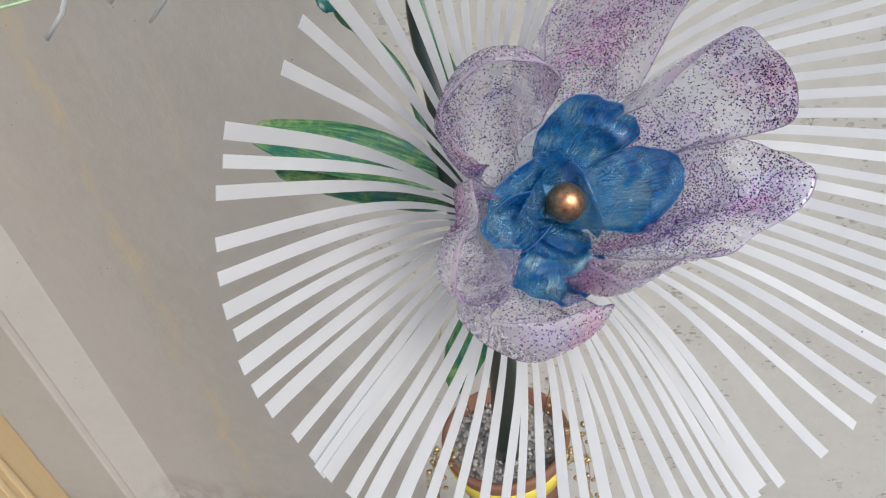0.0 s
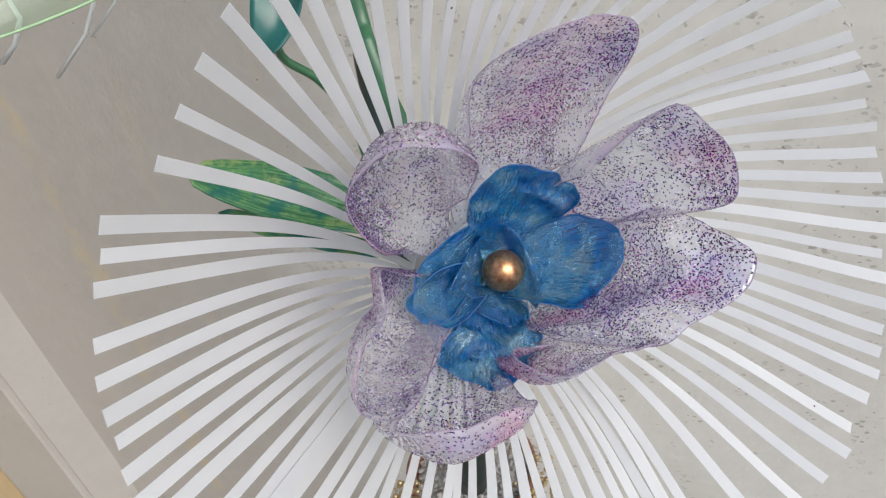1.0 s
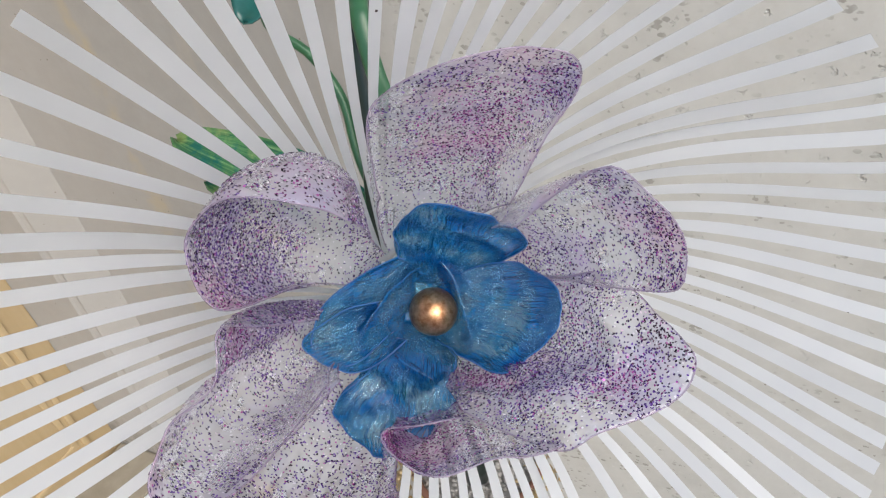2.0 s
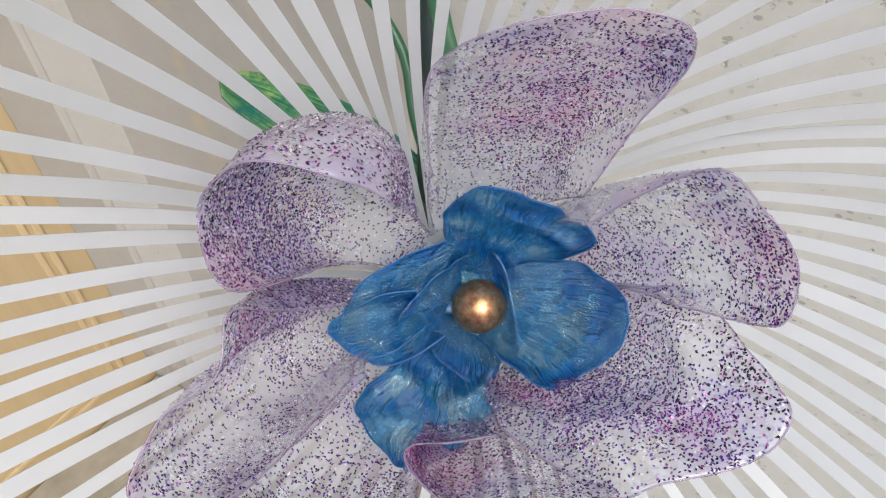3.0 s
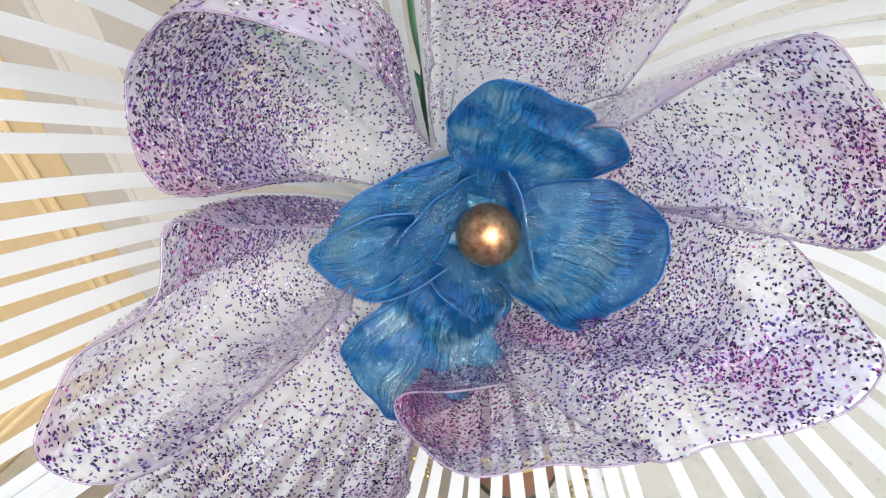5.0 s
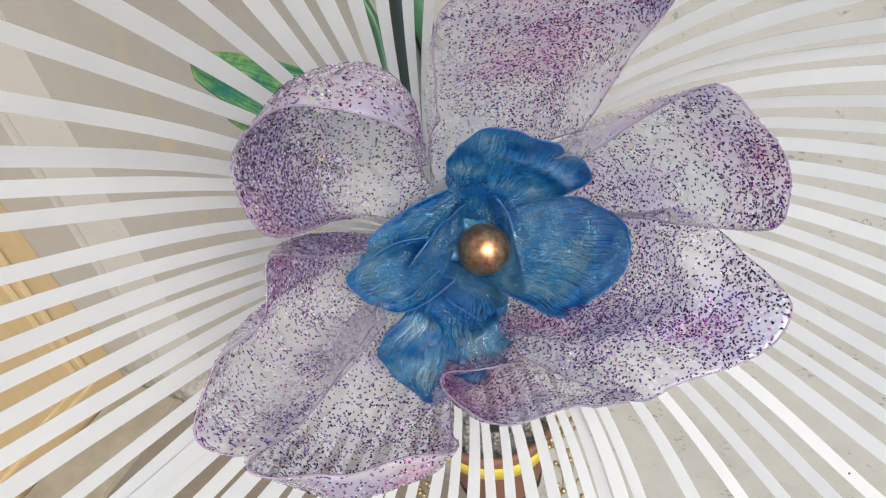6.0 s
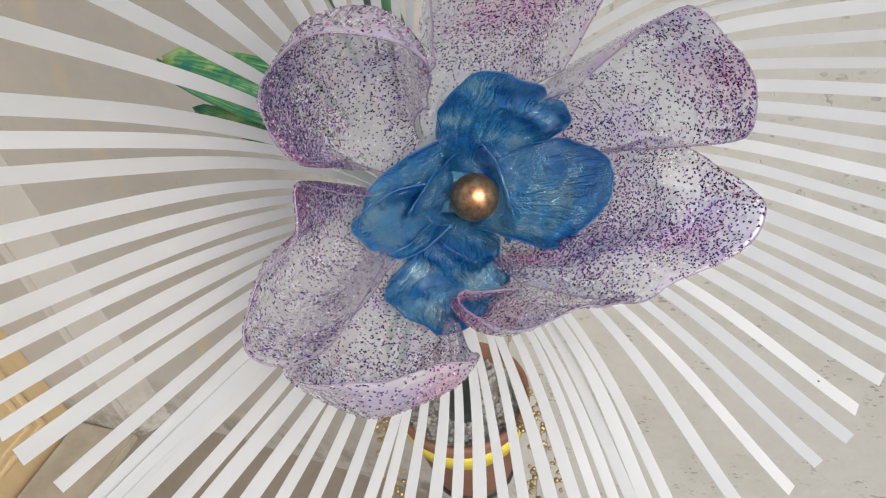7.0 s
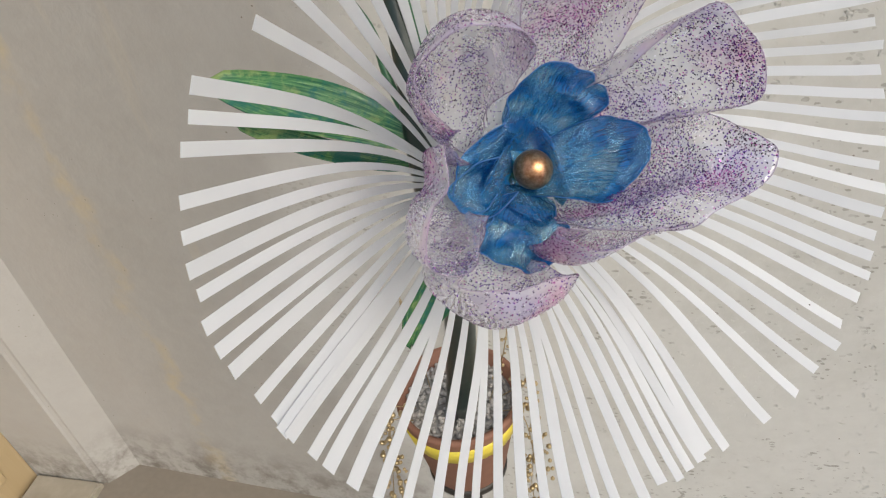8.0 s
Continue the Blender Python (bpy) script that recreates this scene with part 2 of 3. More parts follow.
def leaf_paint():
    """Plastic leaf brushed with emerald, teal and yellow paint."""
    m = Mat("green_leaf_paint")
    uv = m.node("Mapping", {"Vector": m.co.outputs["UV"], "Scale": (14.0, 3.0, 1.0)}).outputs[0]
    co = m.co.outputs["Object"]
    streak = m.noise(uv, 1.4, 5.0, 0.65)
    cloud = m.noise(co, 36.0, 4.0, 0.65)
    col = m.ramp(streak, [(0.30, (0.006, 0.06, 0.035)), (0.45, (0.035, 0.13, 0.055)), (0.57, (0.09, 0.22, 0.08)), (0.70, (0.22, 0.36, 0.18))])
    col = m.mix(m.ramp(cloud, [(0.53, 0.0), (0.62, 0.55)]), col, (0.30, 0.38, 0.13))
    col = m.mix(m.ramp(cloud, [(0.40, 0.8), (0.48, 0.0)]), col, (0.006, 0.10, 0.085))
    return m.done(m.principled(col, 0.22, 0.0, m.bump(streak, 0.5, 0.001)))


GLITTER, FLAKE, RIM, BLUE, BLUE_RIM, STRIP, GOLD = stained_plastic(), glitter_flake("violet_glitter_flake", [(0.0, (0.016, 0.010, 0.045)), (0.32, (0.10, 0.045, 0.24)), (0.66, (0.19, 0.08, 0.42)), (0.84, (0.38, 0.22, 0.62)), (0.90, (0.95, 0.93, 0.97))]), clear_rim(), blue_plastic(), blue_edge(), white_strip(), gold_paint()
PINK_FLAKE = glitter_flake("pink_glitter_flake", [(0.0, (0.07, 0.012, 0.08)), (0.35, (0.30, 0.04, 0.26)), (0.75, (0.66, 0.16, 0.54)), (0.90, (0.95, 0.80, 0.90))])
BLACK_FLAKE = glitter_flake("dark_glitter_flake", [(0.0, (0.012, 0.010, 0.014)), (0.45, (0.06, 0.04, 0.065)), (0.75, (0.20, 0.09, 0.16)), (0.90, (0.85, 0.85, 0.87))])
WALL, FLOOR, DOOR, LEAF = plaster_wall(), floor_stone(), door_paint(), leaf_paint()
TERRACOTTA = plain("terracotta", (0.15, 0.068, 0.044), (0.25, 0.12, 0.078), 40.0, 0.75)
YELLOW = plain("yellow_band_paint", (0.52, 0.42, 0.04), (0.66, 0.55, 0.08), 50.0, 0.5)
PEBBLE = plain("grey_pebble", (0.05, 0.05, 0.048), (0.62, 0.60, 0.57), 75.0, 0.6)
STEM = plain("dark_stem_wrap", (0.006, 0.012, 0.011), (0.022, 0.04, 0.034), 60.0, 0.3)
STEM_GREEN = plain("green_stem_wrap", (0.015, 0.07, 0.04), (0.05, 0.16, 0.07), 50.0, 0.3)
BEAD_SMALL = plain("antique_gold", (0.27, 0.20, 0.10), (0.58, 0.47, 0.29), 300.0, 0.3, 0.85)
SILL = plain("cream_cement", (0.17, 0.15, 0.115), (0.38, 0.345, 0.285), 16.0, 0.8, 0.0, 0.4, 0.003)
TEAL = plain("teal_leaf_paint", (0.004, 0.035, 0.035), (0.03, 0.17, 0.15), 45.0, 0.25)
IRON = plain("dark_iron", (0.03, 0.028, 0.026), (0.06, 0.055, 0.05), 80.0, 0.5, 0.6)


def green_clear():
    m = Mat("pale_green_plastic")
    body = m.blend(0.10, m.node("BsdfTransparent", {"Color": (0.96, 0.985, 0.95, 1)}).outputs[0], m.node("BsdfDiffuse", {"Color": (0.40, 0.58, 0.36, 1)}).outputs[0])
    return m.done(m.blend(0.06, body, m.node("BsdfGlossy", {"Roughness": 0.12}).outputs[0]))


GREEN_CLEAR = green_clear()
GREEN_EDGE = plain("green_plastic_edge", (0.26, 0.42, 0.24), (0.40, 0.56, 0.36), 60.0, 0.25)

# ---- ways to build ----
ORIGIN = {}


def thing(name, at, label, category, group="", kind=""):
    ob = new(name)
    ob.empty_display_size = 0.02
    ob.location = at
    ORIGIN[ob.name] = Vector(at)
    return tagged(ob, label, category, group, kind)


def mesh_of(name, bm, material, at, smooth=True):
    me = bpy.data.meshes.new(name)
    for v in bm.verts:
        v.co -= Vector(at)
    if smooth:
        for f in bm.faces:
            f.smooth = True
    bm.to_mesh(me)
    bm.free()
    for x in (material if isinstance(material, (list, tuple)) else [material]):
        me.materials.append(x)
    return me


def part(name, bm, material, parent, label="", smooth=True):
    """Links bm, in world metres, as one mesh under a thing or a part."""
    at = ORIGIN[parent.name]
    ob = new(name, mesh_of(name, bm, material, at, smooth))
    ob.parent = parent
    ORIGIN[ob.name] = at
    return tagged(ob, label)


def single(name, bm, material, label, category, group="", kind="", at=(0, 0, 0), smooth=True):
    ob = new(name, mesh_of(name, bm, material, at, smooth))
    ob.location = at
    ORIGIN[ob.name] = Vector(at)
    return tagged(ob, label, category, group, kind)


def tube(bm, path, radii, sides=8, flat=1.0, side_dir=None, cap=True):
    """A tube along a path; radii: one or one a point. flat squeezes it across its width."""
    path = [Vector(p) for p in path]
    if isinstance(radii, (int, float)):
        radii = [radii] * len(path)
    rings, ref = [], Vector(side_dir) if side_dir is not None else None
    for i, p in enumerate(path):
        d = (path[min(i + 1, len(path) - 1)] - path[max(i - 1, 0)]).normalized()
        if ref is None:
            ref = d.orthogonal()
        a = (ref - d * ref.dot(d)).normalized()
        b = d.cross(a)
        if side_dir is None:
            ref = a
        rings.append([bm.verts.new(p + (a * math.cos(k * math.tau / sides) + b * flat * math.sin(k * math.tau / sides)) * radii[i]) for k in range(sides)])
    for r, s in zip(rings, rings[1:]):
        for k in range(sides):
            bm.faces.new((r[k], r[(k + 1) % sides], s[(k + 1) % sides], s[k]))
    if cap:
        bm.faces.new(rings[0][::-1])
        bm.faces.new(rings[-1])


def box(bm, centre, size, turn=0.0, bevel=0.0):
    made = bmesh.ops.create_cube(bm, size=1.0)["verts"]
    m = Matrix.Translation(centre) @ Matrix.Rotation(turn, 4, "Z") @ Matrix.Diagonal((*size, 1))
    bmesh.ops.transform(bm, matrix=m, verts=made)
    if bevel:
        edges = list({e for v in made for e in v.link_edges})
        bmesh.ops.bevel(bm, geom=edges, offset=bevel, segments=2, affect="EDGES", profile=0.6)


def prism(bm, ring, low, high):
    """An upright block over a ground outline."""
    a = [bm.verts.new((x, y, low)) for x, y in ring]
    b = [bm.verts.new((x, y, high)) for x, y in ring]
    n = len(ring)
    for k in range(n):
        bm.faces.new((a[k], a[(k + 1) % n], b[(k + 1) % n], b[k]))
    bm.faces.new(a[::-1])
    bm.faces.new(b)
    bmesh.ops.recalc_face_normals(bm, faces=bm.faces)


def lathe(bm, centre, profile, sides=48):
    """Turns a profile of (radius, height) round an upright axis."""
    rings = []
    for r, z in profile:
        rings.append([bm.verts.new((centre[0] + r * math.cos(k * math.tau / sides), centre[1] + r * math.sin(k * math.tau / sides), centre[2] + z)) for k in range(sides)])
    for a, b in zip(rings, rings[1:]):
        for k in range(sides):
            bm.faces.new((a[k], a[(k + 1) % sides], b[(k + 1) % sides], b[k]))
    bmesh.ops.recalc_face_normals(bm, faces=bm.faces)


def spline(points, t):
    """A smooth curve through points, t from 0 to 1."""
    pts = [Vector(p) for p in points]
    k = t * (len(pts) - 1)
    i = min(int(k), len(pts) - 2)
    f = k - i
    p0, p1, p2, p3 = pts[max(i - 1, 0)], pts[i], pts[i + 1], pts[min(i + 2, len(pts) - 1)]
    return 0.5 * (2 * p1 + (p2 - p0) * f + (2 * p0 - 5 * p1 + 4 * p2 - p3) * f * f + (3 * p1 - p0 - 3 * p2 + p3) * f ** 3)


# ---- the setting: two plastered walls with a pilaster, a door, a floor ----
TALL = 2.9


def wall(name, ring, label, low=0.0, high=TALL):
    bm = bmesh.new()
    prism(bm, [(p.x, p.y) for p in ring], low, high)
    return single(name, bm, WALL, label, "wall", kind="structure", smooth=False)


wall("wall_north", [CORNER, CORNER + ALONG * 4.2, CORNER + ALONG * 4.2 + INTO * 0.2, CORNER + INTO * 0.2], "old cream and whitewashed plaster wall with stains and specks")
bm = bmesh.new()
prism(bm, [(p.x, p.y) for p in (JAMB, EDGE, CORNER, CORNER + INTO * 0.2, JAMB + INTO * 0.3, JAMB + OUT * 0.22)], 0, TALL)
bmesh.ops.bevel(bm, geom=[e for e in bm.edges if abs(e.verts[0].co.x - EDGE.x) < 1e-4 and abs(e.verts[1].co.x - EDGE.x) < 1e-4], offset=0.012, segments=3, affect="EDGES")
single("wall_pilaster", bm, WALL, "pale plaster pilaster beside the ochre door", "wall", kind="structure", smooth=False)
HINGE = JAMB + SIDE * 0.004
wall("wall_west", [HINGE + SIDE * 0.90, HINGE + SIDE * 3.2, HINGE + SIDE * 3.2 + OUT * 0.2, HINGE + SIDE * 0.90 + OUT * 0.2], "cream plaster wall beyond the ochre door")
wall("wall_west_lintel", [HINGE, HINGE + SIDE * 0.90, HINGE + SIDE * 0.90 + OUT * 0.2, HINGE + OUT * 0.2], "cream plaster lintel over the ochre door", 2.08, TALL)

bm = bmesh.new()
bmesh.ops.create_grid(bm, x_segments=2, y_segments=2, size=400)
single("floor", bm, FLOOR, "worn brown and buff cement floor with dark stains", "floor", kind="structure", smooth=False)


bm = bmesh.new()
prism(bm, [(p.x, p.y) for p in (JAMB + SIDE * 0.004, EDGE + SIDE * 0.002, EDGE + SIDE * 0.95, JAMB + SIDE * 0.95)], 0, 0.022)
bmesh.ops.bevel(bm, geom=[e for e in bm.edges if e.verts[0].co.z > 0.02 and e.verts[1].co.z > 0.02], offset=0.006, segments=2, affect="EDGES")
single("door_sill", bm, SILL, "worn cream cement sill before the ochre door", "sill", kind="structure", smooth=False)


def door():
    d = thing("door_1", HINGE + SIDE * 0.45, "closed ochre painted wooden door with moulded panels", "door", kind="structure")
    ang = math.atan2(SIDE.y, SIDE.x)
    c = lambda a, z, o=0.0: HINGE + SIDE * a + OUT * (0.03 + o) + Vector((0, 0, z))
    bm = bmesh.new()
    box(bm, c(0.448, 1.041), (0.904, 0.036, 2.078), ang, 0.003)
    part("door_leaf", bm, DOOR, d)
    for z0, z1 in ((0.10, 0.92), (1.04, 1.98)):
        for k, (inset, proud) in enumerate(((0.070, 0.007), (0.098, 0.004))):
            bm = bmesh.new()
            a0, a1, lo, hi, wd = inset, 0.898 - inset, z0 + inset - 0.07, z1 - inset + 0.07, 0.016
            for at, size in ((c((a0 + a1) / 2, lo, -0.018), (a1 - a0, 2 * proud, wd)), (c((a0 + a1) / 2, hi, -0.018), (a1 - a0, 2 * proud, wd)),
                             (c(a0, (lo + hi) / 2, -0.018), (wd, 2 * proud, hi - lo + wd)), (c(a1, (lo + hi) / 2, -0.018), (wd, 2 * proud, hi - lo + wd))):
                box(bm, at, size, ang, 0.003)
            part("moulding", bm, DOOR, d)


door()

# ---- the great flower ----
# Its own axes, in millimetres: x and y across the bowl, h along its axis towards the viewer; the bead is the middle.
BEAD = START @ Vector((0.0631, 0.3647, 0.0238))
START3 = START.to_3x3()
AX_X, AX_Y, AX_H = START3 @ Vector((0.9383, 0.3459, 0.0032)), START3 @ Vector((0.0, -0.0093, 1.0)), START3 @ Vector((0.3459, -0.9382, -0.0088))


def at_flower(x, y, h):
    return BEAD + (AX_X * x + AX_Y * y + AX_H * h) * 0.001


flower = thing("craft_flower", at_flower(0, 0, -72), "handmade plastic flower with glitter petals, blue heart and white fringe", "flower")


def strew(sheet, parent, thick, clouds, base):
    """Glitter flakes stuck all over a sheet; clouds: (u, v, half width, half depth, how many more, share of pink, share of black)."""
    verts, faces, kinds, at = [], [], [], ORIGIN[parent.name]
    nu, nv = len(sheet) - 1, len(sheet[0]) - 1
    inner = at_flower(0, 0, 75)
    for i in range(nu):
        for j in range(nv):
            p, q, r, t = sheet[i][j], sheet[i + 1][j], sheet[i + 1][j + 1], sheet[i][j + 1]
            nor = (r - p).cross(t - q)
            area = nor.length * 0.5e6
            nor.normalize()
            if nor.dot(inner - p) < 0:
                nor = -nor
            along = (t - p).normalized()
            many, pink, black = base + 0.55 * (noise.noise(p * 60.0) + 0.7 * noise.noise(p * 170.0)), 0.12, 0.14
            for cu, cv, wu, wv, more, rose, dark in clouds:
                near = math.exp(-((i / nu - cu) / wu) ** 2 - ((j / nv - cv) / wv) ** 2)
                many, pink, black = many + more * near, max(pink, rose * near), max(black, dark * near)
            want = area * FLAKES * min(1.5, max(0.14, many)) * (0.45 + 0.55 * min(1.0, j / nv * 2.5)) + glit.random()
            for k in range(int(want)):
                u, v = glit.random(), glit.random()
                c = (p * (1 - u) + q * u) * (1 - v) + (t * (1 - u) + r * u) * v
                n = (nor + Vector((glit.uniform(-1, 1), glit.uniform(-1, 1), glit.uniform(-1, 1))) * 0.40).normalized()
                turn = glit.uniform(0, math.tau)
                x = (along - n * along.dot(n)).normalized()
                y = n.cross(x)
                a, b = x * math.cos(turn) + y * math.sin(turn), y * math.cos(turn) - x * math.sin(turn)
                half, wide = glit.uniform(0.00040, 0.00068), glit.uniform(0.00029, 0.00041)
                c = c + nor * (thick * 0.5 + 0.0002) * (1 if glit.random() < 0.72 else -1) - at
                s = len(verts)
                verts += [c + a * half, c + b * wide, c - a * half, c - b * wide]
                faces.append((s, s + 1, s + 2, s + 3))
                roll = glit.random()
                kinds.append(1 if roll < pink else 2 if roll < pink + black else 0)
    me = bpy.data.meshes.new("glitter")
    me.from_pydata([tuple(v) for v in verts], [], faces)
    for x in (FLAKE, PINK_FLAKE, BLACK_FLAKE):
        me.materials.append(x)
    me.polygons.foreach_set("material_index", kinds)
    ob = new("glitter", me)
    ob.parent = parent
    tagged(ob, "scattered violet, plum and silver glitter flakes", kind="stuff")


glit, FLAKES = random.Random(3), 2.0


def petal(name, base, spread, ribs, material, rim_material, label, cup=(0.72, 0.20), belly=(0, 0, 0), over=None, ripple=0.0, waves=2.5, lip=0.0, nu=36, nv=20, thick=0.0003, rim=0.00030, phase=0.0, crumple=(1.6, 0.09), base_glitter=0.44, clouds=(), welts=(), pleats=()):
    """A blade that fans out from its base to the tips of its ribs; cup: how far out and how far up the belly of each rib lies."""
    base, spread = Vector(base), Vector(spread)
    axis_tip = sum((Vector(r) for r in ribs), Vector()) / len(ribs)
    bm = bmesh.new()
    uvs = bm.loops.layers.uv.new("UVMap")
    dye = bm.verts.layers.float_color.new("stain")
    grid = []
    for i in range(nu + 1):
        u = i / nu
        tip = spline(ribs, u)
        b = base + spread * (u - 0.5)
        mid = Vector((b.x + (tip.x - b.x) * cup[0], b.y + (tip.y - b.y) * cup[0], b.z + (tip.z - b.z) * cup[1])) + Vector(belly)
        bend = spline(over, u) if over else Vector()
        c1, c2 = b + (mid - b) * 2 / 3, tip + (mid - tip) * 2 / 3 + bend
        row = []
        for j in range(nv + 1):
            v = j / nv
            p = b * (1 - v) ** 3 + c1 * 3 * v * (1 - v) ** 2 + c2 * 3 * v * v * (1 - v) + tip * v ** 3
            w = math.sin(math.tau * waves * u + phase) * ripple * v * v
            out = Vector((p.x, p.y, 0)).normalized()
            p = p + out * w * 0.6 + Vector((0, 0, w * 0.6))
            if v > 0.8:
                p = p + (out * lip * 0.5 - Vector((0, 0, lip))) * ((v - 0.8) / 0.2) ** 2
            p = p + Vector((0.35, 0.25, 0.5)) * noise.noise(p * crumple[1] + axis_tip) * crumple[0] * v
            if material is BLUE:
                fold = noise.noise(p * 0.17 + axis_tip) + 0.4 * noise.noise(p * 0.4)
                p = p + Vector((0.2, 0.2, 0.9)) * fold * 11.0 * v * v * (1 - v)
            for u0, u1, v0, slope, high, wide in welts:
                if u0 < u < u1:
                    near = math.exp(-((v - v0 - slope * (u - u0)) / wide) ** 2) * math.sin(math.pi * (u - u0) / (u1 - u0)) ** 0.6
                    p = p + (Vector((0, 0, 0.8)) - out * 0.6) * high * near
            for u0, u1, count, high in pleats:
                if u0 < u < u1:
                    f = (u - u0) / (u1 - u0)
                    p = p + Vector((0, 0, 1)) * high * math.sin(math.tau * count * f + 1.2 * v) * math.sin(math.pi * f) * v * (1.3 - 0.5 * v)
            vert = bm.verts.new(at_flower(*p))
            much, rosy = 0.0, 0.0
            for cu, cv, wu, wv, more, rose, dark in clouds:
                near = math.exp(-((u - cu) / wu) ** 2 - ((v - cv) / wv) ** 2)
                much, rosy = much + near * (more * (1 - 0.7 * dark) + 0.5 * rose), max(rosy, near * rose)
            vert[dye] = (max(0.0, min(1.0, much)), rosy, 0.0, 1.0)
            row.append(vert)
        grid.append(row)
    for i in range(nu):
        for j in range(nv):
            f = bm.faces.new((grid[i][j], grid[i + 1][j], grid[i + 1][j + 1], grid[i][j + 1]))
            for loop, (a, b) in zip(f.loops, ((i, j), (i + 1, j), (i + 1, j + 1), (i, j + 1))):
                loop[uvs].uv = (a / nu, b / nv)
    edge = [grid[0][j].co.copy() for j in range(2, nv + 1)] + [grid[i][nv].co.copy() for i in range(1, nu)] + [grid[nu][j].co.copy() for j in range(nv, 1, -1)]
    sheet = [[v.co.copy() for v in row] for row in grid]
    ob = part(name, bm, material, flower, label)
    shell = ob.modifiers.new("thickness", "SOLIDIFY")
    shell.thickness, shell.offset = thick, 0.0
    if material is GLITTER:
        strew(sheet, ob, thick, clouds, base_glitter)
    bm = bmesh.new()
    tube(bm, edge, rim, 6)
    part("edge", bm, rim_material, ob)
    return ob


GLIT = "clear lilac-stained plastic petal strewn with purple glitter"
petal("petal", (-24, 13, -14), (6, 16, 0), [(-64, 12, 48), (-83, 10, 76), (-95, 27, 72), (-85, 42, 86), (-66, 44, 92), (-52, 42, 86), (-44, 38, 68), (-36, 32, 40)], GLITTER, RIM, GLIT, ripple=1.2, nu=56, nv=32, pleats=[(0.30, 0.95, 4.5, 0.9)], clouds=[(0.24, 0.72, 0.14, 0.24, 1.25, 0.15, 0.1), (0.12, 0.95, 0.10, 0.12, 0.3, 0.8, 0), (0.62, 0.93, 0.24, 0.18, 0.75, 0.35, 0.65), (0.5, 0.45, 0.3, 0.2, -0.25, 0, 0)],
      over=[(0, 0, 0), (0, 0, 0), (-4, 4, 0), (-14, 26, 2), (-10, 46, 2), (-2, 38, 0), (2, 12, 0), (0, 0, 0)])
petal("petal", (-8, 24, -14), (24, 4, 0), [(-34, 46, 38), (-43, 65, 58), (-44, 77, 70), (-31, 86, 88), (-2, 96, 92), (17, 93, 83), (14, 70, 62), (13, 50, 43)], GLITTER, RIM, GLIT, ripple=1.2, nu=48, nv=28, base_glitter=0.24, clouds=[(0.60, 0.62, 0.22, 0.30, 0.65, 0.75, 0.1), (0.62, 0.90, 0.22, 0.14, 0.35, 0.2, 0.2), (0.12, 0.8, 0.16, 0.3, -0.3, 0, 0), (0.8, 0.4, 0.1, 0.2, 0.2, 0.3, 0.5)], pleats=[(0.05, 0.5, 3, 1.2)])
petal("petal", (14, 20, -14), (8, -16, 0), [(13, 42, 50), (23, 65, 94), (40, 57, 97), (53, 44, 95), (55, 30, 91), (43, 25, 60)], GLITTER, RIM, GLIT, ripple=0.8, base_glitter=0.28, clouds=[(0.5, 0.36, 0.3, 0.16, 0.75, 0.1, 0.1), (0.5, 0.93, 0.30, 0.10, 0.75, 0.35, 0), (0.6, 0.64, 0.4, 0.10, -0.2, 0, 0)])
petal("petal", (12, -8, -14), (-10, -34, 0), [(40, 24, 40), (50, 29, 57), (56, 20, 82), (61, 9, 98), (54, -6, 97), (35, -17, 94), (23, -25, 86), (4, -27, 44)], GLITTER, RIM, GLIT, ripple=1.0, lip=2.0, nu=64, nv=44, welts=[(0.10, 0.98, 0.80, -0.10, 3.2, 0.055)], clouds=[(0.70, 0.58, 0.16, 0.18, 1.2, 0.15, 0), (0.86, 0.50, 0.10, 0.2, 0.7, 0.85, 0), (0.55, 0.84, 0.12, 0.10, 0.7, 0.6, 0), (0.36, 0.94, 0.10, 0.08, 0.5, 0.1, 0.9), (0.28, 0.5, 0.25, 0.3, 0.25, 0.45, 0), (0.8, 0.95, 0.2, 0.1, -0.25, 0, 0)],
      over=[(0, 0, 0), (-2, -2, 10), (-8, -2, 22), (-10, 2, 24), (-6, 8, 24), (-2, 10, 22), (0, 8, 14), (0, 0, 0)])
petal("petal", (8, -26, -10), (-10, -4, 0), [(26, -23, 88), (12, -25, 92), (2, -26, 93), (-13, -35, 87), (-25, -33, 77), (-29, -27, 70), (-15, -28, 62), (4, -29, 48)], GLITTER, RIM, GLIT, cup=(0.85, 0.25), belly=(2, -10, 0), ripple=0.6, waves=2, nu=52, nv=32, base_glitter=0.35, crumple=(3.0, 0.10),
      clouds=[(0.66, 0.84, 0.18, 0.22, 1.3, 1.0, 0.1), (0.45, 0.6, 0.3, 0.25, 0.4, 0.8, 0.2)], over=[(0, 0, 0), (0, -6, 4), (0, -10, 4), (4, -14, 4), (8, -14, 4), (8, -14, -2), (4, -10, -4), (0, -4, 0)])
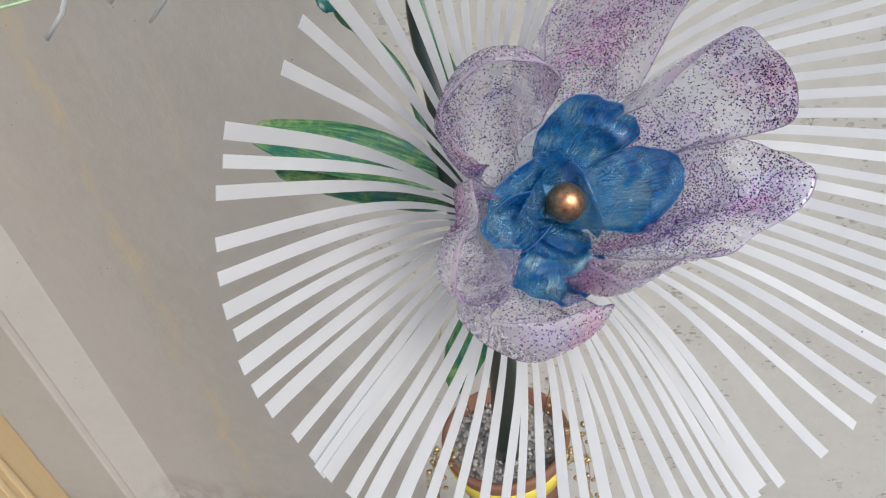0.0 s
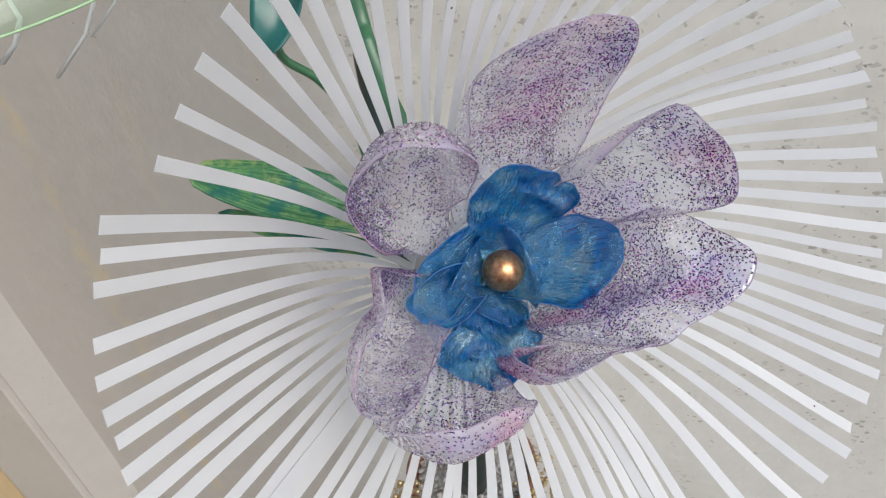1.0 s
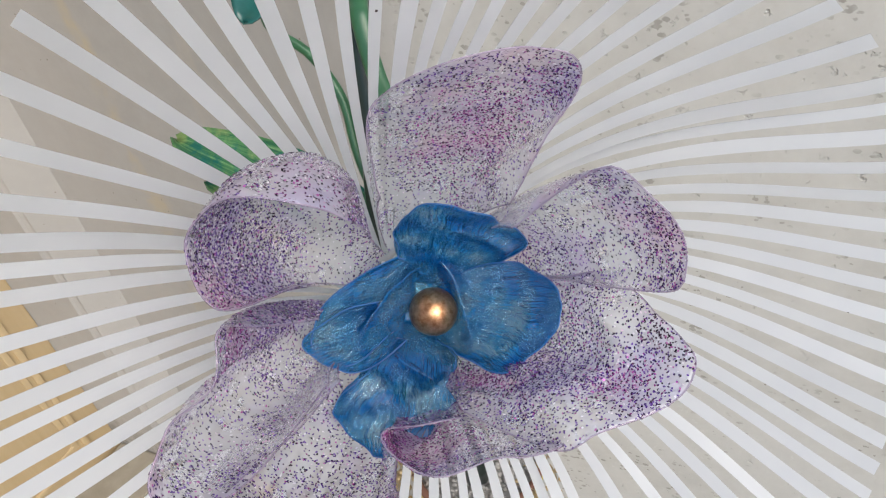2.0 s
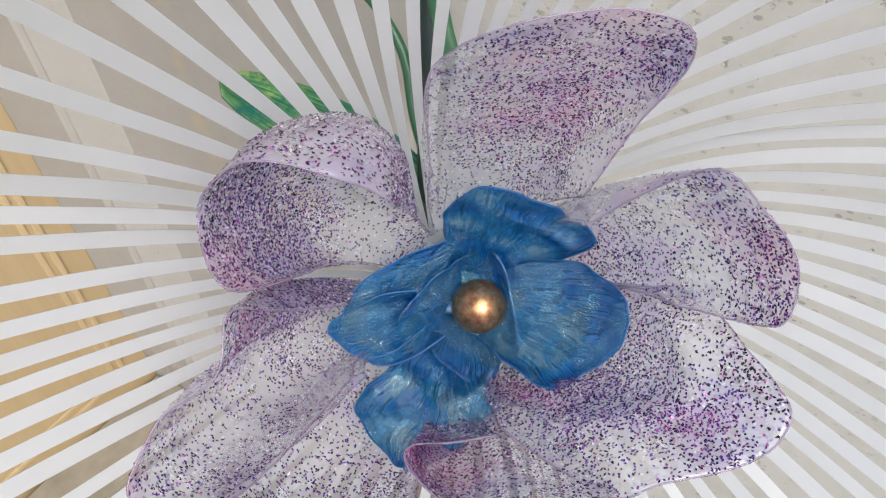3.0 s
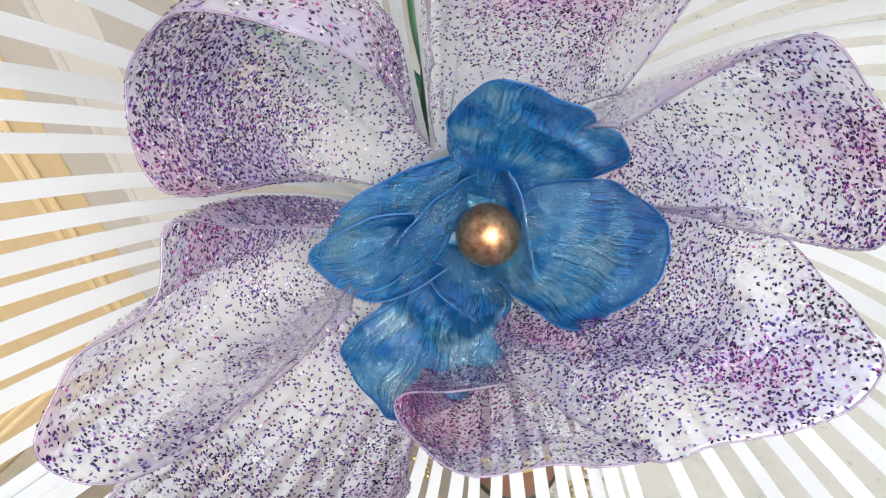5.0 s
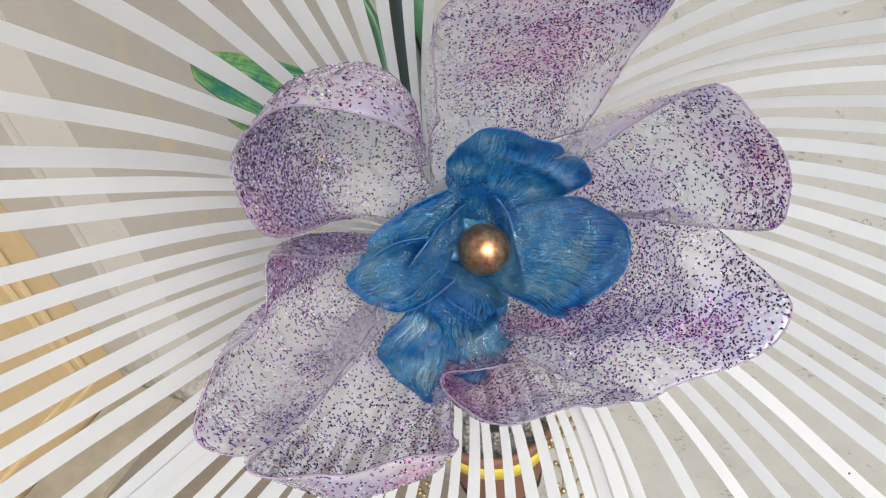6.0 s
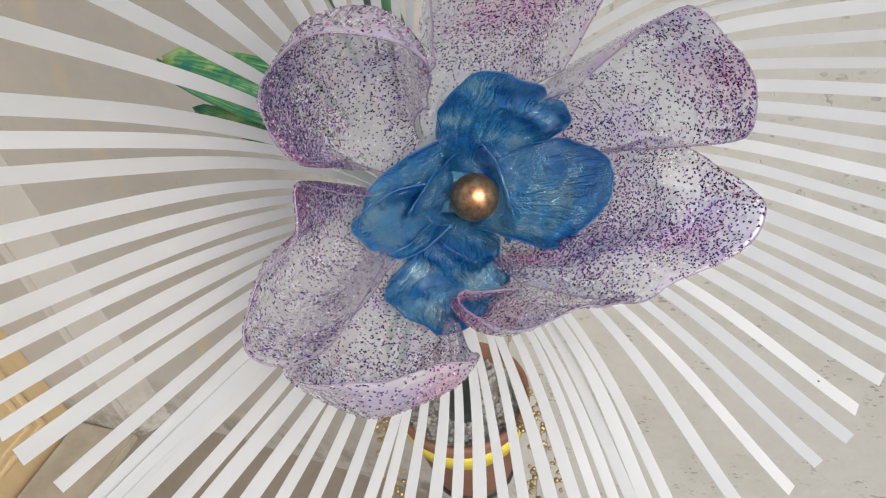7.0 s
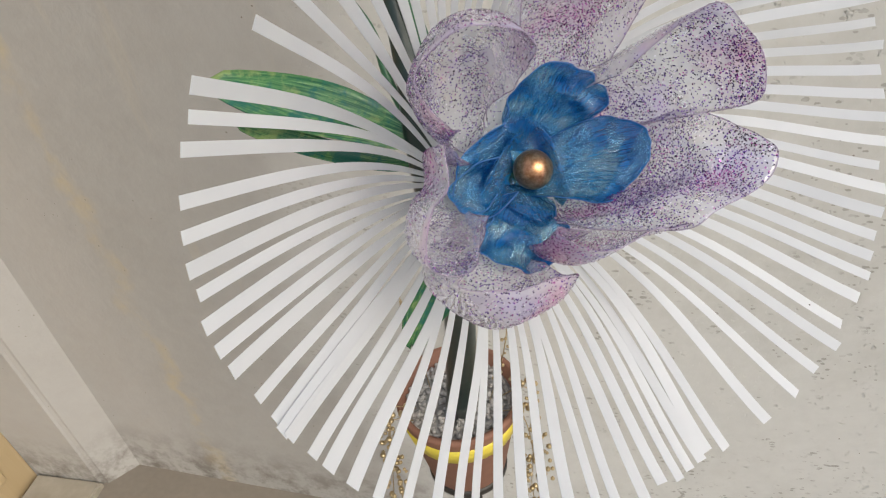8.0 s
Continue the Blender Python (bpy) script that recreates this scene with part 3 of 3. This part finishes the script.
petal("petal", (-18, -20, -12), (-16, 8, 0), [(-18, -44, 44), (-23, -47, 70), (-25, -45, 80), (-38, -46, 86), (-55, -49, 88), (-70, -50, 91), (-82, -47, 91), (-76, -43, 82), (-58, -35, 58), (-40, -24, 28)], GLITTER, RIM, GLIT, cup=(0.98, 0.18), ripple=1.6, waves=5, nu=64, nv=32, base_glitter=0.42, pleats=[(0.40, 0.98, 3.4, 1.7)], clouds=[(0.30, 0.85, 0.10, 0.14, 0.8, 0.85, 0), (0.42, 0.8, 0.10, 0.2, 0.4, 0.2, 0), (0.15, 0.5, 0.2, 0.3, 0.25, 0.1, 0)],
      over=[(0, 0, 0), (0, -8, 8), (6, -30, 24), (2, -48, 34), (0, -50, 32), (-6, -36, 24), (-6, -12, 8), (0, 0, 0), (0, 0, 0), (0, 0, 0)])
petal("petal", (-26, -6, -12), (-4, 16, 0), [(-44, -24, 30), (-66, -39, 74), (-84, -44, 91), (-96, -36, 92), (-93, -22, 89), (-83, -13, 79), (-83, 3, 74), (-68, 1, 54), (-50, -1, 28)], GLITTER, RIM, GLIT, cup=(0.9, 0.18), ripple=1.8, waves=4, nu=56, nv=32, base_glitter=0.32, pleats=[(0.0, 0.5, 2.6, 1.8)], clouds=[(0.72, 0.45, 0.20, 0.26, 1.3, 0.12, 0), (0.66, 0.80, 0.14, 0.16, 0.4, 0.85, 0), (0.92, 0.8, 0.10, 0.3, 0.9, 0.2, 0), (0.55, 0.7, 0.08, 0.14, -0.3, 0, 0)])

BLUE_LABEL = "translucent blue-painted plastic petal with darker brush streaks"
petal("inner_petal", (0, 10, -12), (26, 0, 0), [(-19, 26, 6), (-24, 34, 15), (-20, 43, 31), (-13, 47, 40), (6, 44, 36), (22, 40, 27), (30, 33, 18), (24, 24, 8)], BLUE, BLUE_RIM, BLUE_LABEL, crumple=(5.0, 0.09), nu=60, nv=36, welts=[(0.45, 0.98, 0.74, 0.1, 3.5, 0.07)], pleats=[(0.05, 0.6, 5, 0.8)], cup=(0.6, 0.3), ripple=0.9, waves=4, rim=0.00028)
petal("inner_petal", (6, 0, -12), (-8, -26, 0), [(18, 24, 12), (27, 27, 28), (35, 21, 41), (38, 11, 44), (33, -5, 40), (21, -15, 35), (8, -14, 16)], BLUE, BLUE_RIM, BLUE_LABEL, crumple=(4.0, 0.08), nu=60, nv=36, welts=[(0.45, 0.95, 0.80, 0.12, 2.0, 0.05)], pleats=[(0.05, 0.95, 9, 0.7)], cup=(0.6, 0.3), ripple=0.9, waves=4, rim=0.00028)
petal("inner_petal", (-8, 4, -12), (4, 28, 0), [(-18, -13, -4), (-33, -23, 6), (-46, -22, 10), (-52, -15, 13), (-48, -3, 12), (-36, 11, 8), (-20, 23, 4)], BLUE, BLUE_RIM, BLUE_LABEL, crumple=(6.0, 0.10), nu=48, nv=30, cup=(0.6, 0.5), ripple=3.0, waves=1.5, phase=1.0, rim=0.00028)
petal("inner_petal", (-4, -8, -12), (26, 0, 0), [(-22, -22, 3), (-37, -36, 14), (-38, -43, 22), (-31, -48, 34), (-22, -48, 38), (-6, -43, 32), (8, -36, 24), (12, -30, 18), (10, -18, 4)], BLUE, BLUE_RIM, BLUE_LABEL, crumple=(6.0, 0.10), nu=56, nv=36, cup=(0.6, 0.55), ripple=3.0, waves=2, phase=0.6, rim=0.00028, welts=[(0.10, 0.75, 0.45, 0.35, 4.0, 0.09), (0.35, 0.98, 0.72, -0.3, 3.0, 0.08)], pleats=[(0.1, 0.9, 5, 0.9)])
petal("inner_petal", (-18, -9, -5), (8, -10, 0), [(-26, 4, 11), (-40, 0, 14), (-53, -11, 15), (-50, -19, 13), (-36, -26, 9), (-22, -22, 7), (-12, -12, 6)], BLUE, BLUE_RIM, "pale blue scoop-shaped plastic petal with a bright folded edge", crumple=(3.0, 0.12), nu=44, nv=24, cup=(0.6, 0.2), ripple=0.8, waves=3, rim=0.00026, welts=[(0.0, 0.9, 0.72, 0.0, 2.0, 0.10)])
FOLD = "small folded blue plastic piece close round the bead"
petal("inner_fold", (4, 8, -12), (6, -10, 0), [(0, 22, 4), (6, 14, 8), (11, 2, 9), (16, -10, 10), (15, -18, 6)], BLUE, BLUE, FOLD, cup=(0.7, 0.3), ripple=0.4, nu=20, nv=10, rim=0.00028)
petal("inner_fold", (-6, 6, -12), (-4, 14, 0), [(-30, -10, 4), (-26, 0, 7), (-20, 8, 5), (-14, 14, 2), (-8, 18, 0)], BLUE, BLUE, FOLD, cup=(0.7, 0.5), ripple=0.8, nu=20, nv=10, rim=0.0002)
petal("inner_fold", (0, -8, -12), (16, 0, 0), [(-16, -18, 2), (-8, -23, 7), (2, -26, 11), (10, -24, 8), (12, -16, 2)], BLUE, BLUE, FOLD, cup=(0.7, 0.3), ripple=0.5, nu=20, nv=10, rim=0.00028)

# the round bottoms from which the petals were cut
bm = bmesh.new()
for r0, h0, r1, h1 in ((0, -15, 14, -13.5), (14, -13.5, 21, -8)):
    a = [bm.verts.new(at_flower(r0 * math.cos(k * math.tau / 40), r0 * math.sin(k * math.tau / 40), h0)) for k in range(40)] if r0 else None
    b = [bm.verts.new(at_flower(r1 * math.cos(k * math.tau / 40), r1 * math.sin(k * math.tau / 40), h1)) for k in range(40)]
    if a is None:
        bm.faces.new(b)
    else:
        for k in range(40):
            bm.faces.new((a[k], a[(k + 1) % 40], b[(k + 1) % 40], b[k]))
part("blue_cup", bm, BLUE, flower, "blue-painted plastic bottom under the bead")
bm = bmesh.new()
a = [bm.verts.new(at_flower(20 * math.cos(k * math.tau / 48), 20 * math.sin(k * math.tau / 48), -19)) for k in range(48)]
b = [bm.verts.new(at_flower(30 * math.cos(k * math.tau / 48), 30 * math.sin(k * math.tau / 48), -12)) for k in range(48)]
bm.faces.new(a)
for k in range(48):
    bm.faces.new((a[k], a[(k + 1) % 48], b[(k + 1) % 48], b[k]))
part("glitter_cup", bm, GLITTER, flower, "glitter-strewn clear plastic bottom behind the blue petals")

bm = bmesh.new()
bmesh.ops.create_uvsphere(bm, u_segments=40, v_segments=24, radius=0.0103, matrix=Matrix.Translation(BEAD))
part("bead", bm, GOLD, flower, "round bead painted antique gold")

bm = bmesh.new()
tube(bm, [at_flower(0, -3, -62), at_flower(0, -2, -34), at_flower(0, 0, -8)], [0.012, 0.008, 0.005], 16)
part("core", bm, STEM_GREEN, flower, "dark green wrapped core behind the petals")

# The fringe: strips cut from one white bottle, flared outwards from its round base.
bm = bmesh.new()
ring = [at_flower(26 * math.cos(a * math.tau / 72), -4.5 + 26 * math.sin(a * math.tau / 72), -60) for a in range(72)]
back = [at_flower(24 * math.cos(a * math.tau / 72), -4.5 + 24 * math.sin(a * math.tau / 72), -74) for a in range(72)]
rv, bv = [bm.verts.new(p) for p in ring], [bm.verts.new(p) for p in back]
for k in range(72):
    bm.faces.new((bv[k], bv[(k + 1) % 72], rv[(k + 1) % 72], rv[k]))
bm.faces.new(bv[::-1])
cup = part("bottle_base", bm, STRIP, flower, "white plastic bottle end that carries the fringe")
m = cup.modifiers.new("thickness", "SOLIDIFY")
m.thickness = 0.0008

REACH = [(0, 182), (36, 182), (47, 168), (90, 160), (150, 158), (169, 159), (174, 172), (200, 177), (228, 172), (262, 168), (300, 171), (310, 177), (322, 184), (340, 183), (360, 182)]
RISE = [(0, 60), (36, 68), (47, 84), (90, 80), (140, 90), (154, 90), (169, 86), (174, 66), (181, 57), (200, 52), (228, 48), (300, 41), (310, 42), (322, 51), (340, 60), (360, 60)]


def along_ring(table, az):
    for (a, r), (b, s) in zip(table, table[1:]):
        if a <= az <= b:
            return r + (s - r) * (az - a) / (b - a)
    return 170


def strip(az, root_az, length, rise, width, twist, sway, droop):
    """One flat strip of the bottle's side, with a sway and a twist of its own."""
    bm = bmesh.new()
    n, rows = 18, []
    for i in range(n + 1):
        s = i / n
        ease = s * s * (3 - 2 * s)
        a = radians(root_az + (az - root_az) * min(1, 0.35 * s + 0.65 * ease))
        r = 26 + (length - 26) * s
        h = -60 + (rise + 60) * (s + BELLY * s * (1 - s)) + droop * math.sin(math.pi * s) ** 2
        across = Vector((-math.sin(a), math.cos(a), 0))
        lift = Vector((0, 0, 1))
        w = (2.0 + (width - 2.0) * min(1, s * 1.5)) / 2
        tw = radians(twist) * s
        side = across * math.cos(tw) + lift * math.sin(tw)
        mid = Vector((r * math.cos(a), -4.5 * (1 - s) + r * math.sin(a) + BOW * abs(math.cos(a)) * 4 * s * (1 - s) * (1.2 - 0.4 * s), h))
        mid = mid + across * sway * math.sin(math.tau * 0.8 * s) * (1 - s)
        up = Vector((-math.cos(a) * 0.6, -math.sin(a) * 0.6, 0.8))
        rows.append([bm.verts.new(at_flower(*(mid + side * w * k + up * q))) for k, q in ((-1, -0.2), (1, -0.2), (1, 0.2), (-1, 0.2))])
    for a, b in zip(rows, rows[1:]):
        for k in range(4):
            bm.faces.new((a[k], a[(k + 1) % 4], b[(k + 1) % 4], b[k]))
    bm.faces.new(rows[0][::-1])
    bm.faces.new(rows[-1])
    part("strip", bm, STRIP, flower, smooth=False)


BELLY, BOW = -0.06, 7.0
rnd = random.Random(7)
TIPS = [155, 161, 167, 174, 177.3, 181, 187, 191, 195, 198, 202, 205, 208, 213, 217, 218.3, 219.5, 224, 227, 232, 236, 241, 246, 250, 253, 258, 263, 267, 272, 277, 281,
        286, 291, 294, 297, 300, 302, 305, 314, 321, 326, 331, 335, 340, 344, 347.5, 351, 355, 359, 3, 7, 11, 15, 19, 23, 27, 31, 34.5, 38, 45, 51, 57, 63, 69, 75, 81, 87, 92, 97, 103, 109, 115, 121, 127, 133, 138, 143, 149]
for k, az in enumerate(TIPS):
    root = 155 + 360 * k / len(TIPS)
    while root - az > 180:
        root -= 360
    while az - root > 180:
        root += 360
    r = along_ring(REACH, az % 360) * rnd.uniform(0.992, 1.008)
    strip(az, root, r, along_ring(RISE, az % 360) + rnd.uniform(-3, 3), rnd.uniform(4.7, 6.4), rnd.uniform(-16, 16), rnd.uniform(-2.2, 2.2), rnd.uniform(-3.5, 3.5))

# ---- the plant: pot, pebbles, stem, leaves ----
POT = Vector((0.0275, 0.587, 0.722))
pot = thing("flower_pot", POT, "small terracotta pot with a painted yellow band", "pot")
bm = bmesh.new()
lathe(bm, POT, [(0.0, 0.0), (0.052, 0.0), (0.055, 0.004), (0.0745, 0.122), (0.0765, 0.126), (0.0815, 0.146), (0.0815, 0.151), (0.0790, 0.153), (0.0735, 0.151), (0.0715, 0.126), (0.0, 0.122)])
part("body", bm, TERRACOTTA, pot)
bm = bmesh.new()
lathe(bm, POT, [(0.0722, 0.1000), (0.0742, 0.1006), (0.0798, 0.1300), (0.0780, 0.1316)])
part("band", bm, YELLOW, pot, "glossy yellow painted band")

bm = bmesh.new()
for k in range(40):
    a, b = k * math.tau / 40, (k + 1) * math.tau / 40
    bm.faces.new([bm.verts.new(POT + Vector((0.0712 * math.cos(c), 0.0712 * math.sin(c), 0.1275))) if c is not None else bm.verts.new(POT + Vector((0, 0, 0.1285))) for c in (None, a, b)])
for k in range(560):
    a, r = rnd.uniform(0, math.tau), 0.069 * math.sqrt(rnd.random())
    s = rnd.uniform(0.0026, 0.0054)
    m = Matrix.Translation(POT + Vector((r * math.cos(a), r * math.sin(a), 0.129 + rnd.uniform(0, 0.006)))) @ Euler((rnd.uniform(0, 6), rnd.uniform(0, 6), rnd.uniform(0, 6))).to_matrix().to_4x4() @ Matrix.Diagonal((s, s * rnd.uniform(0.7, 1), s * rnd.uniform(0.5, 0.8), 1))
    bmesh.ops.create_icosphere(bm, subdivisions=1, radius=1.0, matrix=m)
single("pebbles", bm, PEBBLE, "grey and white pebbles filling the terracotta pot", "pebbles", kind="stuff", at=POT)

stand = thing("plant_stand", Vector((POT.x, POT.y, 0)), "dark iron plant stand under the terracotta pot", "stand")
bm = bmesh.new()
lathe(bm, (POT.x, POT.y, 0.708), [(0.0, 0.0), (0.054, 0.0), (0.056, 0.003), (0.056, 0.011), (0.054, 0.014), (0.0, 0.014)], 32)
part("top", bm, IRON, stand)
bm = bmesh.new()
tube(bm, [(POT.x, POT.y, 0.09), (POT.x, POT.y, 0.708)], 0.014, 12)
part("pole", bm, IRON, stand)
for k in range(3):
    a = k * math.tau / 3 + 0.4
    bm = bmesh.new()
    tube(bm, [(POT.x, POT.y, 0.16), (POT.x + 0.09 * math.cos(a), POT.y + 0.09 * math.sin(a), 0.12), (POT.x + 0.17 * math.cos(a), POT.y + 0.17 * math.sin(a), 0.010)], 0.010, 10)
    part("leg", bm, IRON, stand)

plant = thing("craft_plant", POT + Vector((-0.002, -0.015, 0.128)), "handmade plant of dark wrapped stems with painted green leaves", "plant")


def stalk(path, radii, material, flat=1.0, label="", n=26, side=None):
    bm = bmesh.new()
    pts = [spline(path, i / n) for i in range(n + 1)]
    rr = [radii[0] + (radii[1] - radii[0]) * i / n for i in range(n + 1)]
    tube(bm, pts, rr, 12, flat, side)
    return part("stem", bm, material, plant, label)


def leaf(spine, width, name="leaf", belly=0.35, curl=0.15, up=(0.1, -0.6, 0.8), label="", material=None, n=18, m=8):
    """A blade along a spine, widest at belly, folded a little along its rib."""
    bm = bmesh.new()
    uvs = bm.loops.layers.uv.new("UVMap")
    grid = []
    for i in range(n + 1):
        s = i / n
        p = spline(spine, s)
        d = (spline(spine, min(1, s + 0.03)) - spline(spine, max(0, s - 0.03))).normalized()
        side = d.cross(Vector(up)).normalized()
        nor = side.cross(d)
        w = width * (0.10 + 0.90 * math.sin(math.pi * min(1, s ** (math.log(0.5) / math.log(belly)))) ** 0.6) if s < 1 else width * 0.06
        row = []
        for j in range(m + 1):
            q = 2 * j / m - 1
            wob = 0.06 * width * math.sin(9 * s + 2 * q)
            row.append(bm.verts.new(p + side * q * w / 2 + nor * (abs(q) ** 1.5 * curl * width + wob)))
        grid.append(row)
    for i in range(n):
        for j in range(m):
            f = bm.faces.new((grid[i][j], grid[i + 1][j], grid[i + 1][j + 1], grid[i][j + 1]))
            for loop, (a, b) in zip(f.loops, ((i, j), (i + 1, j), (i + 1, j + 1), (i, j + 1))):
                loop[uvs].uv = (b / m, a / n)
    ob = part(name, bm, material or LEAF, plant, label)
    shell = ob.modifiers.new("thickness", "SOLIDIFY")
    shell.thickness = 0.0007
    return ob


stalk([(0.025, 0.571, 0.848), (0.035, 0.506, 1.071), (0.028, 0.474, 1.168), (0.020, 0.448, 1.325), (0.020, 0.474, 1.385), (0.017, 0.498, 1.436), (0.018, 0.522, 1.469), (0.016, 0.53, 1.60)], (0.0180, 0.004), STEM, 0.75, "black wrapped main stem", side=(1, 0, 0))
stalk([(0.034, 0.470, 1.392), (0.026, 0.480, 1.423), (0.021, 0.494, 1.451), (0.019, 0.511, 1.474), (0.012, 0.53, 1.60)], (0.006, 0.0055), STEM_GREEN, 0.5, "dark green wrapped stem", side=(1, 0, 0))
stalk([(0.018, 0.452, 1.335), (0.005, 0.475, 1.370), (-0.001, 0.492, 1.402), (-0.017, 0.501, 1.430), (-0.036, 0.498, 1.452), (-0.036, 0.503, 1.477)], (0.0036, 0.0028), STEM_GREEN, 1.0, "thin dark green side stem")
stalk([tuple(at_flower(0, -4, -72)), tuple(at_flower(-4, -10, -88)), (0.022, 0.450, 1.30), (0.026, 0.452, 1.22)], (0.006, 0.006), STEM, 0.8, "short dark stem that carries the flower")
leaf([(-0.124, 0.501, 1.380), (-0.078, 0.486, 1.365), (-0.035, 0.470, 1.352), (-0.005, 0.458, 1.341), (0.018, 0.449, 1.330)], 0.042, belly=0.42, label="glossy emerald leaf brushed with yellow")
leaf([(-0.114, 0.497, 1.346), (-0.068, 0.479, 1.330), (-0.012, 0.460, 1.313), (0.018, 0.450, 1.312)], 0.017, belly=0.4, label="narrow dark green leaf")
leaf([(-0.042, 0.479, 1.461), (-0.031, 0.487, 1.480), (-0.018, 0.498, 1.503), (0.010, 0.520, 1.545)], 0.032, belly=0.5, material=TEAL, label="dark teal leaf that hangs tip down")
leaf([(-0.016, 0.465, 1.105), (-0.001, 0.465, 1.145), (0.014, 0.465, 1.172), (0.028, 0.468, 1.196)], 0.048, belly=0.55, up=(0.2, -0.95, 0.3), label="bright green leaf low on the stem")
leaf([(0.064, 0.490, 1.10), (0.052, 0.480, 1.14), (0.034, 0.474, 1.18)], 0.012, belly=0.5, label="small green leaf low on the stem")


# ---- gilt bead twigs in the pot and over its rim ----
def bead_twig(name, path, count, size, label, spread, n=30):
    t = thing(name, path[0], label, "bead twig", "gilt bead twigs in the pot")
    bm = bmesh.new()
    tube(bm, [spline(path, i / n) for i in range(n + 1)], 0.0007, 6)
    part("wire", bm, BEAD_SMALL, t)
    bm = bmesh.new()
    bmesh.ops.create_uvsphere(bm, u_segments=12, v_segments=8, radius=1.0)
    ball = mesh_of("bead", bm, BEAD_SMALL, (0, 0, 0))
    for k in range(count):
        f = (k + 0.7) / count
        p = spline(path, 0.12 + 0.88 * f) + Vector((rnd.uniform(-1, 1), rnd.uniform(-1, 1), rnd.uniform(-1, 1))) * spread
        ob = new("bead", ball)
        ob.parent = t
        ob.location = p - Vector(path[0])
        r = size * rnd.uniform(0.65, 1.2)
        ob.scale = (r, r, r)


bead_twig("bead_twig", [(0.064, 0.565, 0.868), (0.078, 0.526, 0.988), (0.087, 0.531, 1.033), (0.088, 0.532, 1.074), (0.087, 0.538, 1.102)], 22, 0.0019, "wire twig of small antique-gold beads standing in the pot", 0.0035)
bead_twig("bead_twig", [(-0.005, 0.588, 0.868), (-0.016, 0.547, 1.057), (-0.021, 0.549, 1.098), (-0.009, 0.548, 1.135)], 16, 0.0018, "wire twig of small antique-gold beads standing in the pot", 0.0035)
bead_twig("bead_twig", [(0.047, 0.522, 0.950), (0.054, 0.517, 0.995), (0.052, 0.517, 1.040)], 10, 0.0016, "wire twig of small antique-gold beads standing in the pot", 0.003)
for name_path in ([(-0.029, 0.577, 0.868), (-0.058, 0.567, 0.889), (-0.070, 0.562, 0.843), (-0.075, 0.559, 0.784), (-0.082, 0.553, 0.726)],
                  [(-0.035, 0.559, 0.868), (-0.061, 0.548, 0.887), (-0.070, 0.538, 0.819), (-0.065, 0.530, 0.750), (-0.072, 0.524, 0.691)],
                  [(0.082, 0.571, 0.868), (0.112, 0.559, 0.889), (0.123, 0.552, 0.831), (0.121, 0.545, 0.773), (0.130, 0.541, 0.720)],
                  [(0.070, 0.548, 0.868), (0.096, 0.524, 0.887), (0.107, 0.517, 0.819), (0.103, 0.513, 0.750), (0.107, 0.513, 0.691)]):
    bead_twig("bead_twig", name_path, 46, 0.0033, "wire string of antique-gold beads hanging over the pot's rim", 0.012)

# ---- the upper flower, of which only the lower edge and its thin fringe hang into view ----
UP = Vector((-0.170, 0.405, 1.541))
upper = thing("hanging_flower", UP + Vector((0, 0, 0.06)), "pale green clear plastic flower cup with thin white fringe", "flower")
bm = bmesh.new()
lathe(bm, UP, [(0.105, 0.0), (0.104, 0.008), (0.092, 0.030), (0.060, 0.052), (0.015, 0.062), (0.0, 0.062)], 56)
cup_ob = part("cup", bm, GREEN_CLEAR, upper)
m = cup_ob.modifiers.new("thickness", "SOLIDIFY")
m.thickness = 0.0008
bm = bmesh.new()
tube(bm, [UP + Vector((0.105 * math.cos(k * math.tau / 56), 0.105 * math.sin(k * math.tau / 56), 0)) for k in range(57)], 0.0006, 6, cap=False)
part("edge", bm, GREEN_EDGE, cup_ob)
for k in range(8):
    a = -1.75 + 2.3 * k / 7 + rnd.uniform(-0.06, 0.06)
    r, L, w = rnd.uniform(0.094, 0.106), rnd.uniform(0.012, 0.034), rnd.uniform(0.0009, 0.0013)
    d = Vector((math.cos(a), math.sin(a), 0))
    top = UP + d * (r - 0.012) + Vector((0, 0, 0.014))
    bm = bmesh.new()
    tube(bm, [top, top + d * 0.010 + Vector((-0.002, 0, -0.012)), top + d * 0.010 + Vector((-0.35 * L - 0.004, 0, -0.014 - 0.5 * L)), top + d * 0.009 + Vector((-0.95 * L - 0.004, 0, -0.014 - L))], w, 6, 0.7, side_dir=(-d.y, d.x, 0))
    part("strip", bm, STRIP, upper)
bm = bmesh.new()
tube(bm, [spline([(0.016, 0.528, 1.590), (-0.03, 0.53, 1.68), (-0.12, 0.45, 1.69), (-0.17, 0.405, 1.602)], i / 16) for i in range(17)], 0.004, 10)
part("stem", bm, STEM_GREEN, upper, "dark green wrapped stem bent over from the plant")
